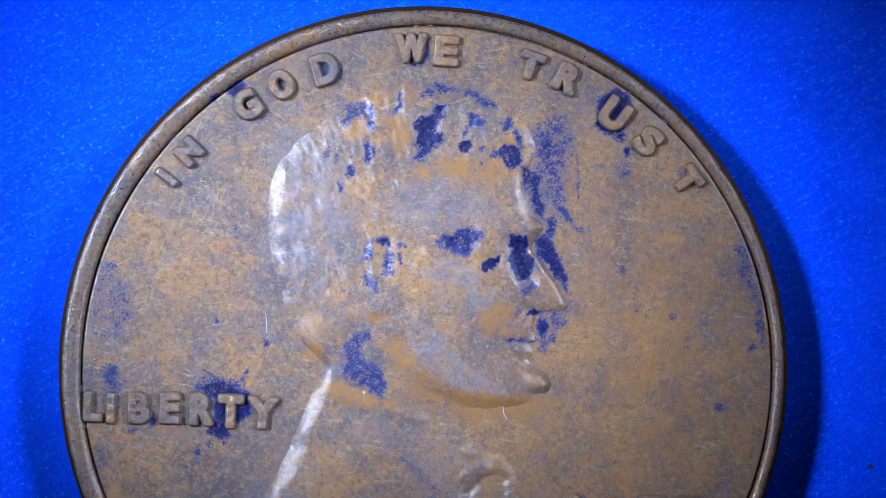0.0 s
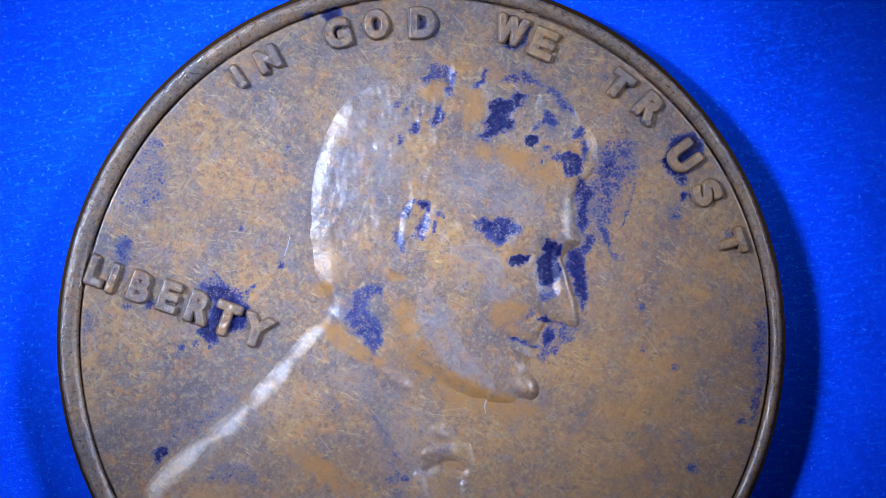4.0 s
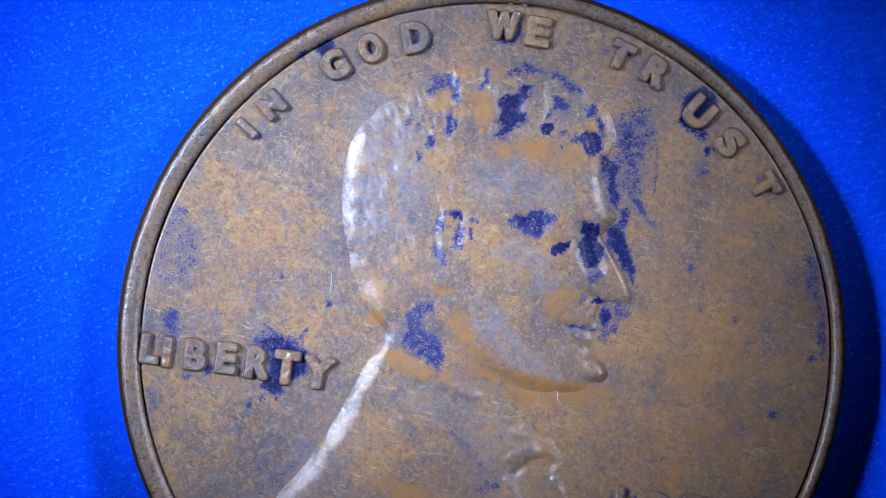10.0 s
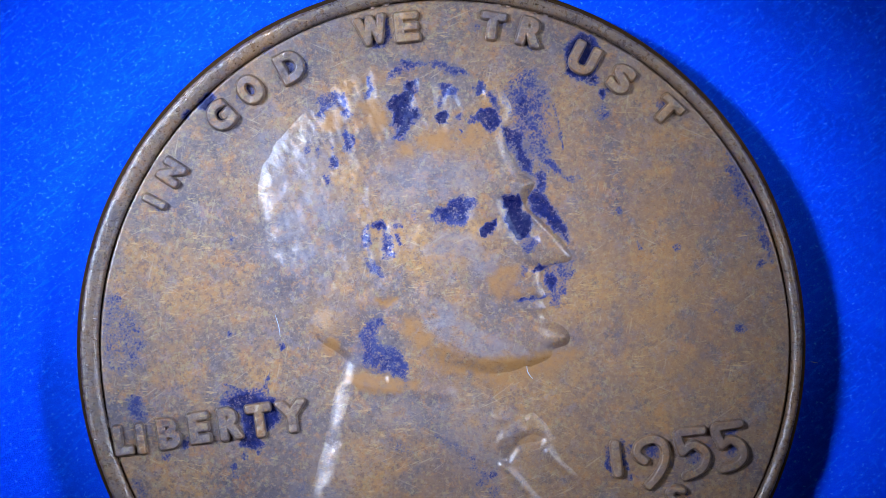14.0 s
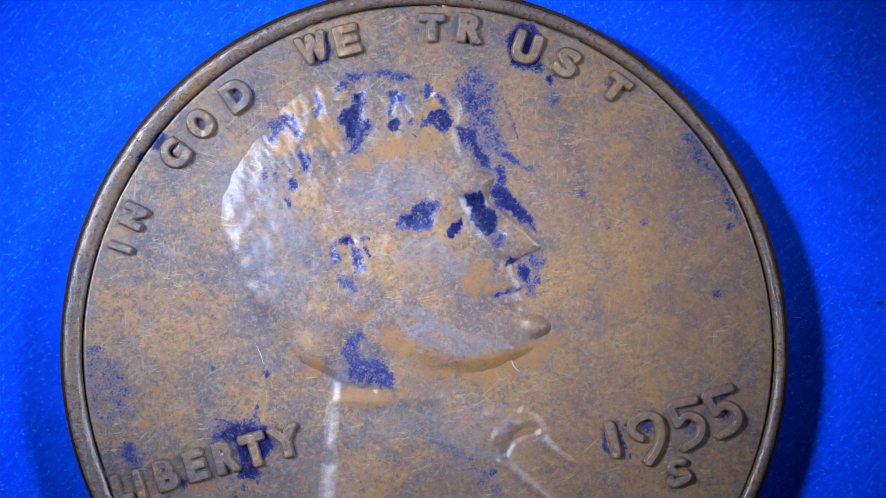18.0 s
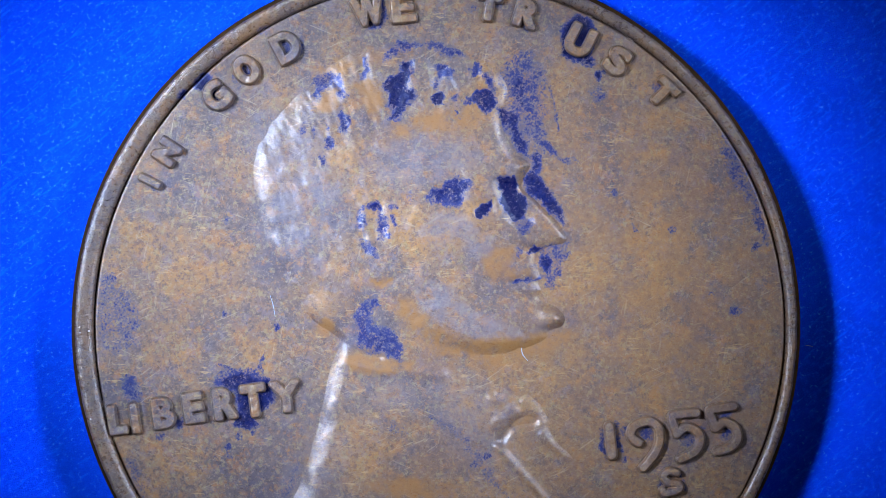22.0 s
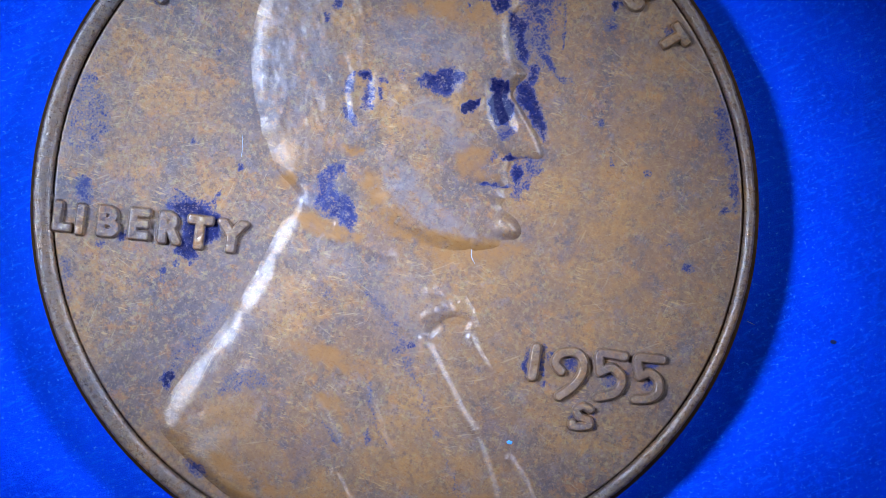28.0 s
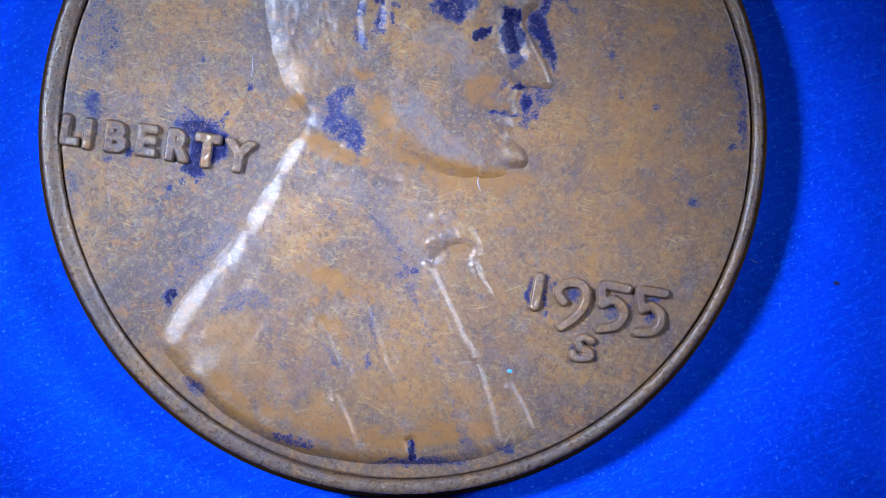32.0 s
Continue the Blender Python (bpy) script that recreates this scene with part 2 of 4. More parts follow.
# ---- setting, added and unseen: a plain table top, walls and ceiling round the little stage ----


def slab(name, x0, y0, z0, x1, y1, z1, material):
    bm = bmesh.new()
    bmesh.ops.create_cube(bm, size=1, matrix=Matrix.Translation(((x0 + x1) / 2 * MM, (y0 + y1) / 2 * MM, (z0 + z1) / 2 * MM)) @ Matrix.Diagonal(((x1 - x0) * MM, (y1 - y0) * MM, (z1 - z0) * MM, 1)))
    mesh = bpy.data.meshes.new(name)
    bm.to_mesh(mesh)
    bm.free()
    mesh.materials.append(material)
    return tagged(new(name, mesh), kind="structure")


slab("table_top", -600, -600, -20.3, 600, 600, -0.3, wall_paint)
slab("wall_north", -620, 600, -20.3, 620, 620, 500, wall_paint)
slab("wall_south", -620, -620, -20.3, 620, -600, 500, wall_paint)
slab("wall_east", 600, -600, -20.3, 620, 600, 500, wall_paint)
slab("wall_west", -620, -600, -20.3, -600, 600, 500, wall_paint)
slab("ceiling", -620, -620, 500, 620, 620, 520, wall_paint)


def card():
    """A blue card with a slightly cockled surface and soft cut edges."""
    bm = bmesh.new()
    nx, ny, w, h = 60, 48, 150, 120
    top = [[bm.verts.new(((i / nx - 0.5) * w * MM, (j / ny - 0.5) * h * MM, 0)) for j in range(ny + 1)] for i in range(nx + 1)]
    for i in range(nx):
        for j in range(ny):
            bm.faces.new((top[i][j], top[i + 1][j], top[i + 1][j + 1], top[i][j + 1]))
    ret = bmesh.ops.extrude_face_region(bm, geom=bm.faces[:])
    for v in (g for g in ret["geom"] if isinstance(g, bmesh.types.BMVert)):
        v.co.z -= 0.3 * MM
    bmesh.ops.recalc_face_normals(bm, faces=bm.faces)
    mesh = bpy.data.meshes.new("blue_card")
    bm.to_mesh(mesh)
    bm.free()
    mesh.materials.append(blue_card)
    return tagged(new("blue_card", mesh), "bright blue fibrous card lying under the coin", "paper")


# ---- the coin ----
HEAD_EDGE = [(-2.57, 0.15), (-2.97, 0.57), (-3.35, 1.2), (-3.67, 1.8), (-3.86, 2.69), (-4, 3.59), (-4.01, 4.48), (-3.85, 5.29), (-3.43, 5.93), (-2.78, 6.51), (-2.11, 7.01), (-1.43, 7.35), (-0.69, 7.58), (0.06, 7.65), (0.8, 7.59), (1.54, 7.37), (2.17, 7.01), (2.67, 6.61), (2.94, 6.24), (3.03, 5.79), (2.92, 5.42), (2.74, 5.16), (2.72, 4.83), (2.85, 4.46), (3.02, 4.08), (3.26, 3.75), (3.04, 3.43), (2.92, 3.19), (3.21, 2.77), (3.55, 2.26), (3.84, 1.77), (3.76, 1.56), (3.26, 1.51), (2.99, 1.38), (2.92, 0.99), (2.98, 0.75), (2.89, 0.61), (2.94, 0.43), (2.82, 0.22), (3.03, 0.04), (3.29, -0.14), (3.39, -0.38), (3.26, -0.59), (2.93, -0.7)]
NECK_EDGE = [(3.12, -0.91), (2.77, -1.45), (2.53, -2.04), (2.5, -2.57), (2.62, -3.23), (2.99, -4.09), (3.73, -5.06), (4.18, -5.91), (4.35, -6.79), (4.28, -7.51)]
COAT_EDGE = [(3.61, -8), (2.16, -8.47), (0.69, -8.67), (-0.8, -8.7), (-2.01, -8.55), (-3.4, -8.05), (-4.6, -7.31), (-5.34, -6.64), (-5.77, -6.19), (-5.61, -5.4), (-5.04, -4.45), (-4.26, -3.29), (-3.66, -2.22), (-3.3, -1.32), (-2.93, -0.53)]
ridge(0.0154, 0.22, (-1.24, 3.4), (-1.35, 2.95), (-1.28, 2.43), (-1.11, 2.06))
ridge(0.0126, 0.2, (-0.67, 3.24), (-0.6, 2.8), (-0.84, 2.28))
ridge(-0.021, 0.2, (-1.49, 3.48), (-1.6, 2.88), (-1.43, 2.29), (-1.17, 2.06))
ridge(-0.021, 0.22, (-0.89, 3.32), (-0.9, 2.73))
ridge(0.0147, 0.25, (-1.17, 1.64), (-0.92, 1.69))
ridge(-0.0147, 0.16, (-1.44, 1.47), (-1.17, 1.38), (-0.94, 1.49))
ridge(0.035, 0.4, (1.71, 3.51), (2.38, 3.68), (2.97, 3.71))
ridge(0.021, 0.2, (1.55, 2.5), (1.99, 2.43), (2.29, 2.53))
ridge(0.035, 0.2, (2.97, 3.16), (3.3, 2.59), (3.69, 1.84))
ridge(-0.014, 0.2, (0.52, 3.45), (1.34, 3.39))
ridge(0.0084, 0.25, (2.65, 1.78), (3.17, 1.7))
ridge(-0.035, 0.12, (2.72, 1.55), (3.24, 1.51))
ridge(-0.021, 0.15, (2.54, 1.64), (2.5, 1.34))
ridge(-0.0252, 0.12, (2.19, 0.78), (2.93, 0.76))
ridge(0.0126, 0.15, (2.42, 0.97), (2.89, 0.96))
ridge(0.0126, 0.14, (2.48, 0.58), (2.86, 0.55))
ridge(-0.0168, 0.14, (2.26, 0.32), (2.79, 0.28))
ridge(0.0252, 0.22, (3.02, -0.2), (3.17, -0.38))
ridge(0.035, 0.8, (0.36, 2.78), (1.55, 2.62), (2.13, 1.87))
ridge(0.021, 0.6, (-0.11, 1.01), (0.33, 0.26), (1.51, -0.35), (2.54, -0.52))
ridge(0.0084, 0.3, (-0.04, 0.41), (0.76, -0.27), (1.8, -0.58), (2.91, -0.55))
ridge(-0.014, 0.5, (-0.7, 1.46), (-0.41, 0.56))
ridge(0.021, 0.08, (2.14, -0.66), (2.17, -1.4))
ridge(-0.021, 0.08, (2.07, -0.73), (2.09, -1.37))
ridge(-0.0182, 0.26, (-1.51, 6.9), (-1.14, 6.82))
ridge(0.0119, 0.2, (-1.29, 7.12), (-1.1, 6.74), (-1.04, 6.44))
ridge(-0.014, 0.14, (-0.5, 7.28), (-0.56, 6.88))
ridge(0.0119, 0.14, (-0.35, 7.28), (-0.33, 6.8))
ridge(-0.0119, 0.3, (0.42, 7.24), (1.61, 7.19))
ridge(0.0119, 0.22, (0.86, 6.94), (0.78, 6.27), (0.63, 5.83))
ridge(-0.014, 0.25, (1.34, 6.71), (1.18, 6.04))
ridge(0.0119, 0.2, (1.83, 6.7), (1.75, 6.18))
ridge(-0.014, 0.2, (2.2, 6.5), (2.34, 6.44))
ridge(-0.014, 0.2, (2.11, 5.91), (2.71, 5.84))
ridge(0.0161, 0.17, (2.52, 6.24), (2.67, 6.05), (2.56, 5.93))
ridge(0.014, 0.16, (2.82, 6.39), (2.99, 5.94), (2.92, 5.42))
ridge(-0.0119, 0.1, (-1.38, 6.08), (-1.31, 5.55))
ridge(0.007, 0.1, (-1.23, 6.04), (-1.18, 5.55))
ridge(-0.0091, 0.1, (-1.9, 5.49), (-1.86, 5.16))
ridge(-0.0091, 0.1, (-2.16, 5.08), (-2.06, 4.81))
ridge(-0.007, 0.1, (-2.27, 5.87), (-2.13, 5.49))
ridge(-0.028, 0.1, (-2.57, 0.18), (-2.21, -0.15), (-1.62, -0.49))
ridge(0.028, 0.16, (-2.68, -0.4), (-1.98, -0.68), (-0.98, -0.99), (-0.05, -1.26))
ridge(0.028, 0.14, (2.02, -2.28), (2.2, -2.6), (2.3, -2.99))
ridge(0.021, 0.12, (1.08, -2.16), (1.31, -2.2))
ridge(-0.035, 0.13, (1.07, -3.27), (1.32, -3), (1.67, -2.85), (2.08, -2.87))
ridge(0.028, 0.14, (1.03, -2.79), (1.2, -2.6))
ridge(0.028, 0.12, (1.56, -2.41), (1.66, -2.58))
ridge(0.0675, 0.11, (0.99, -3.36), (1.39, -4.03), (1.78, -4.66), (2, -5.08), (2.45, -5.67))
ridge(0.028, 0.1, (2.21, -3.27), (2.5, -3.69), (2.95, -4.09))
ridge(-0.014, 0.25, (1.35, -4.1), (1.84, -5.25), (2.3, -6.1), (2.71, -7.25))
ridge(-0.108, 0.12, (1.01, -8.02), (1.2, -8.42))
ridge(-0.021, 0.3, (0.04, -2.15), (0.55, -3.59), (1.4, -5.29))
ridge(0.0098, 0.3, (-0.23, -2.47), (0.51, -3.89), (1.28, -5.61), (1.72, -7.05))
ridge(0.021, 0.3, (-3.88, -3.29), (-3.19, -4.26), (-2.39, -4.78))
ridge(-0.021, 0.25, (-3.78, -4.32), (-2.71, -4.59))
ridge(0.021, 0.12, (-3.44, -1.75), (-3.17, -1.42))
ridge(0.0261, 0.14, (-1.10, -7.02), (-0.76, -7.60), (-0.46, -8.17), (-0.26, -8.48))
ridge(-0.0261, 0.11, (-0.91, -7.01), (-0.57, -7.58), (-0.27, -8.19))
ridge(0.0174, 0.18, (-1.74, -5.14), (-1.33, -5.70), (-1.00, -6.28))
ridge(-0.0261, 0.14, (-1.58, -5.10), (-1.15, -5.69), (-0.82, -6.34))
ridge(0.0157, 0.23, (-0.51, -4.61), (-0.08, -5.62), (0.35, -6.48))
ridge(-0.0261, 0.17, (-0.29, -4.60), (0.15, -5.61), (0.57, -6.47), (0.98, -7.48))
ridge(0.0435, 0.11, (3.46, -6.36), (3.87, -6.93), (4.21, -7.57))
ridge(0.0261, 0.14, (2.51, -5.83), (2.85, -6.62), (3.26, -7.78))
ridge(-0.0217, 0.11, (2.68, -5.81), (3.03, -6.61), (3.40, -7.70))
ridge(0.0261, 0.15, (1.11, -2.06), (1.19, -2.20))
ridge(0.0261, 0.16, (1.19, -2.72), (1.28, -2.89))
ridge(0.0174, 0.17, (1.32, -2.56), (1.73, -2.54))
ridge(-0.0261, 0.11, (1.14, -3.27), (1.39, -2.97), (1.75, -2.83), (2.12, -2.88))
ridge(0.0261, 0.11, (1.90, -2.35), (2.06, -2.66), (2.19, -3.03), (2.25, -3.24))
ridge(0.0217, 0.11, (2.26, -3.47), (2.48, -3.75), (2.75, -4.03))
stain(-4.13, 0.76, 0.09, 0.07, -1, 1.1)
stain(-5.36, 1.42, 0.07, 0.07, -1, 1.1)
stain(-4.86, 3.82, 0.1, 0.1, -1, 0.7)
stain(-8.03, 2.9, 0.12, 0.15, -1, 0.8)
stain(-8.13, 1.56, 0.33, 0.45, -1, 0.5)
stain(-6.56, 5.14, 0.15, 0.21, 39, 0.9)
# Two long dark strips along the inside of the right rim.
stain(8.53, 2.67, 0.24, 0.89, 11, 0.75)
stain(8.89, 1.33, 0.12, 0.89, 3, 0.75)
stain(7.81, -1.04, 0.18, 0.12, -1, 0.9)
stain(8.65, 0.47, 0.1, 0.09, -1, 1)
stain(7.3, -0.44, 0.07, 0.07, -1, 0.9)
stain(6.58, 1.36, 0.09, 0.09, -1, 0.8)
stain(5.26, 2.57, 0.07, 0.15, -31, 0.8)
stain(5.62, 1.59, 0.07, 0.12, -1, 0.8)
stain(-8.48, -2.44, 0.18, 0.74, 9, 0.55)
stain(3.72, -3.87, 0.07, 0.39, -2, 0.95)
stain(4.15, -3.75, 0.07, 0.39, -2, 0.95)
stain(4.91, -3.82, 0.18, 0.18, 6, 0.85)
stain(4.36, -3.61, 0.09, 0.12, 6, 0.8)
stain(5.32, -3.93, 0.06, 0.33, 6, 0.8)
stain(5.99, -4.16, 0.24, 0.15, -4, 0.8)
stain(6.36, -4.12, 0.06, 0.33, 6, 0.8)
stain(7.03, -4.13, 0.18, 0.18, 6, 0.8)
stain(7.06, -3.68, 0.27, 0.09, 6, 0.8)
stain(5.25, -4.98, 0.18, 0.15, 6, 0.9)
stain(5.05, -5.11, 0.09, 0.18, 6, 0.8)
stain(5.6, -5.17, 0.07, 0.24, 6, 0.8)
stain(4.22, -4.38, 0.12, 0.07, 6, 0.8)
worn(-1.22, -1.53, 1.04, 0.59, 6, 0.4)
worn(-4.05, -3.15, 0.89, 1.49, -29, 0.5)
worn(0.41, -2.86, 0.59, 1.34, 26, 0.6)
# Orange-brown areas: partly the metal's own, partly shade painted on the slopes.
warm_shade(1.5, -1.07, 1.56, 0.36, -5, 1.3)
warm_shade(-0.13, -0.48, 0.59, 0.59, -41, 0.8)
warm_shade(0.84, 5.12, 1.63, 0.36, -1, 0.7)
warm_shade(2.2, 1.42, 0.67, 0.45, -1, 0.8)
warm_shade(-1.62, -0.61, 0.89, 0.21, -21, 0.9)
warm_shade(-2.91, 0.57, 0.36, 0.15, -36, 1.1)
warm_shade(-2.63, 1.49, 0.89, 0.59, -1, 0.4)
# Right half of the field: the browner light there put into the colour.
warm_shade(6.28, 0.77, 3.42, 4.9, -1, 0.75)
warm_shade(-0.17, 7.25, 0.89, 0.21, -1, 0.7)
warm_shade(-1.67, 6.53, 0.59, 0.21, -1, 0.7)
warm_shade(-2.82, -6.46, 2.53, 1.63, -24, 0.75)
warm_shade(1.4, -6.79, 2.97, 1.63, 6, 0.7)
warm_shade(3.26, -4.51, 2.08, 2.38, 6, 0.6)
warm_shade(5.21, -1.63, 3.57, 2.97, 6, 0.6)
warm_shade(-1.31, -3.62, 2.67, 1.19, -9, 0.45)
warm_shade(2.31, -1.02, 1.04, 0.37, 6, 1)
warm_shade(-6.64, 1.84, 1.78, 1.19, -1, 0.25)
warm_shade(-3.57, 8.48, 1.04, 0.24, 24, 0.6)
warm_shade(1.6, -2.88, 0.59, 0.18, 6, 1)
warm_shade(-1.22, 1.44, 0.36, 0.1, -1, 1)
warm_shade(-5.03, -6.76, 0.74, 0.18, -32, 1.2)
warm_shade(-3.59, -7.66, 0.89, 0.18, -26, 1.2)
warm_shade(-2.03, -8.33, 0.89, 0.18, -16, 1.2)
warm_shade(-0.22, -8.53, 1.19, 0.15, 0, 1.1)
patch("spots", 1, 0.095, (-1.56, 3.25), (-1.44, 3.43), (-1.23, 3.49), (-1.20, 3.25), (-1.27, 3.03), (-1.39, 2.87), (-1.53, 2.93))
patch("spots", 1.1, 0.095, (-1.14, 3.43), (-0.96, 3.54), (-0.79, 3.47), (-0.76, 3.32), (-0.91, 3.28), (-1.08, 3.31))
patch("spots", 0.9, 0.11, (-0.82, 3.30), (-0.70, 3.09), (-0.74, 2.80), (-0.72, 2.58), (-0.90, 2.53), (-1.05, 2.62), (-1.03, 2.88), (-0.97, 3.10))
patch("spots", 0.85, 0.11, (-1.51, 2.69), (-1.35, 2.63), (-1.22, 2.43), (-1.10, 2.18), (-1.31, 2.15), (-1.45, 2.30))
patch("spots", 1.05, 0.08, (-0.58, 3.06), (-0.46, 3.09), (-0.44, 2.82), (-0.56, 2.83))
patch("spots", 0.7, 0.11, (-0.62, 3.42), (-0.43, 3.48), (-0.43, 3.24), (-0.58, 3.24))
patch("spots", 0.7, 0.11, (-0.10, 3.53), (0.05, 3.65), (0.07, 3.45), (-0.08, 3.35))
patch("spots", 1, 0.125, (0.40, 3.30), (0.43, 3.45), (0.67, 3.59), (1.00, 3.69), (1.30, 3.81), (1.49, 3.73), (1.63, 3.51), (1.53, 3.36), (1.33, 3.21), (1.22, 3.04), (1.03, 3.00), (0.81, 3.10), (0.63, 3.22))
patch("spots", 1.35, 0.065, (1.59, 2.77), (1.67, 2.94), (1.88, 3.00), (2.05, 2.97), (2.02, 2.79), (1.90, 2.61), (1.72, 2.56), (1.62, 2.65))
patch("spots", 1.3, 0.065, (2.27, 3.38), (2.33, 3.50), (2.48, 3.57), (2.66, 3.52), (2.80, 3.34), (2.80, 3.11), (2.91, 2.97), (2.97, 2.67), (2.88, 2.45), (2.70, 2.31), (2.51, 2.34), (2.40, 2.53), (2.33, 2.76), (2.26, 2.98), (2.37, 3.11), (2.30, 3.23))
patch("spots", 0.75, 0.14, (2.65, 2.31), (2.95, 2.38), (3.02, 2.15), (2.80, 1.98), (2.58, 2.08))
patch("spots", 1.1, 0.095, (2.96, 3.19), (3.04, 3.49), (3.26, 3.60), (3.41, 3.41), (3.55, 3.11), (3.77, 2.74), (3.84, 2.36), (3.81, 1.99), (3.69, 2.14), (3.47, 2.44), (3.25, 2.74), (3.06, 2.97))
patch("spots", 1.05, 0.11, (2.65, 5.27), (2.84, 5.34), (3.14, 5.19), (3.24, 4.97), (3.13, 4.75), (3.28, 4.52), (3.32, 4.22), (3.27, 4.00), (3.49, 4.00), (3.56, 3.70), (3.41, 3.48), (3.19, 3.56), (3.27, 3.78), (3.17, 4.00), (2.98, 4.16), (2.87, 4.38), (2.83, 4.68), (2.69, 4.90))
patch("spots", 1.1, 0.095, (2.18, 5.87), (2.33, 5.94), (2.56, 5.90), (2.70, 5.75), (2.70, 5.49), (2.59, 5.35), (2.40, 5.28), (2.22, 5.43), (2.03, 5.65))
patch("spots", 0.9, 0.095, (2.12, 6.50), (2.27, 6.55), (2.42, 6.57), (2.44, 6.34), (2.26, 6.29), (2.12, 6.35))
patch("spots", 1, 0.095, (2.41, 6.24), (2.60, 6.28), (2.71, 6.09), (2.73, 5.75), (2.60, 5.90), (2.51, 6.09))
patch("spots", 1.2, 0.065, (1.07, 5.96), (1.30, 6.06), (1.37, 5.91), (1.26, 5.74), (1.07, 5.71), (1.03, 5.86))
patch("spots", 0.95, 0.08, (1.59, 5.88), (1.71, 5.95), (1.74, 5.76), (1.62, 5.76))
patch("spots", 0.95, 0.08, (1.86, 5.76), (2.03, 5.76), (2.11, 5.61), (1.91, 5.58))
patch("spots", 1, 0.08, (1.56, 5.47), (1.63, 5.46), (1.63, 5.26), (1.57, 5.26))
patch("spots", 1, 0.11, (1.23, 6.70), (1.43, 6.77), (1.68, 6.65), (1.75, 6.50), (1.60, 6.35), (1.38, 6.36), (1.15, 6.11), (1.12, 6.33), (1.24, 6.48))
patch("spots", 1.15, 0.095, (-0.18, 6.50), (-0.10, 6.65), (0.12, 6.67), (0.34, 6.79), (0.42, 7.01), (0.64, 7.05), (0.83, 6.96), (0.71, 6.78), (0.59, 6.56), (0.49, 6.37), (0.63, 6.26), (0.67, 6.12), (0.48, 5.97), (0.40, 5.82), (0.28, 5.72), (0.13, 5.68), (0.03, 5.53), (-0.12, 5.61), (-0.07, 5.83), (-0.19, 5.98), (-0.04, 6.20), (-0.11, 6.35))
patch("spots", 0.95, 0.11, (-0.05, 7.09), (-0.02, 7.27), (0.16, 7.38), (0.35, 7.45), (0.43, 7.60), (0.65, 7.64), (0.80, 7.52), (1.09, 7.44), (1.46, 7.36), (1.76, 7.14), (2.05, 6.94), (2.14, 6.85), (1.87, 6.84), (1.61, 6.95), (1.39, 7.14), (1.17, 7.29), (0.87, 7.34), (0.65, 7.30), (0.42, 7.31), (0.27, 7.16), (0.10, 7.12))
patch("spots", 1.05, 0.08, (-0.61, 7.25), (-0.44, 7.30), (-0.40, 7.02), (-0.47, 6.87), (-0.62, 6.73), (-0.65, 6.88), (-0.57, 7.07))
patch("spots", 0.85, 0.11, (-2.10, 6.88), (-1.88, 7.03), (-1.58, 7.11), (-1.39, 7.08), (-1.21, 6.96), (-1.17, 6.73), (-1.17, 6.51), (-1.10, 6.36), (-1.25, 6.34), (-1.37, 6.48), (-1.39, 6.69), (-1.51, 6.75), (-1.74, 6.64), (-1.89, 6.49), (-1.96, 6.43), (-2.02, 6.60), (-1.88, 6.74), (-1.92, 6.88))
patch("spots", 1, 0.095, (-1.45, 5.95), (-1.34, 6.01), (-1.23, 5.85), (-1.19, 5.62), (-1.31, 5.48), (-1.48, 5.45), (-1.53, 5.55), (-1.41, 5.74))
patch("spots", 1.1, 0.08, (-1.95, 5.37), (-1.83, 5.45), (-1.72, 5.33), (-1.80, 5.16), (-1.93, 5.19))
patch("spots", 0.95, 0.08, (-2.17, 5.01), (-2.07, 5.01), (-1.98, 4.82), (-2.13, 4.78))
patch("spots", 0.65, 0.11, (-2.53, 5.86), (-2.38, 5.91), (-2.34, 5.71), (-2.53, 5.64))
patch("spots", 0.75, 0.08, (-2.27, 5.46), (-2.21, 5.67), (-2.09, 5.81), (-2.06, 5.75), (-2.15, 5.58))
patch("spots", 0.65, 0.08, (-1.87, 5.81), (-1.81, 5.81), (-1.81, 5.56), (-1.87, 5.56))
patch("spots", 0.75, 0.4, (2.93, 6.38), (3.46, 6.67), (3.90, 6.52), (4.04, 5.70), (3.84, 4.81), (3.64, 3.92), (3.21, 4.67), (2.99, 5.42))
patch("spots", 0.95, 0.18, (3.07, 5.86), (3.40, 6.15), (3.59, 5.85), (3.51, 5.33), (3.21, 5.26))
patch("spots", 0.9, 0.095, (3.57, 4.37), (3.79, 4.29), (3.94, 3.99), (4.23, 3.65), (4.20, 3.59), (3.86, 3.85), (3.64, 4.10))
patch("spots", 0.46, 0.14, (3.96, 3.74), (4.38, 3.77), (4.55, 3.58), (4.23, 3.53))
patch("spots", 0.95, 0.058, (4.08, 4.56), (4.18, 5.18), (4.24, 5.18), (4.15, 4.55))
patch("spots", 0.7, 0.058, (4.12, 5.33), (4.17, 5.70), (4.23, 5.70), (4.19, 5.32))
patch("spots", 0.88, 0.14, (-2.01, 0.67), (-1.92, 0.89), (-1.71, 1.00), (-1.44, 1.03), (-1.42, 0.88), (-1.60, 0.70), (-1.63, 0.51), (-1.53, 0.36), (-1.30, 0.29), (-1.13, 0.13), (-0.98, -0.16), (-0.95, -0.54), (-1.02, -0.68), (-1.24, -0.61), (-1.49, -0.45), (-1.76, -0.30), (-1.98, -0.18), (-2.08, 0.07), (-2.02, 0.37))
patch("spots", 1.15, 0.065, (2.76, 1.49), (2.87, 1.61), (3.09, 1.63), (3.19, 1.56), (3.01, 1.44), (2.80, 1.38))
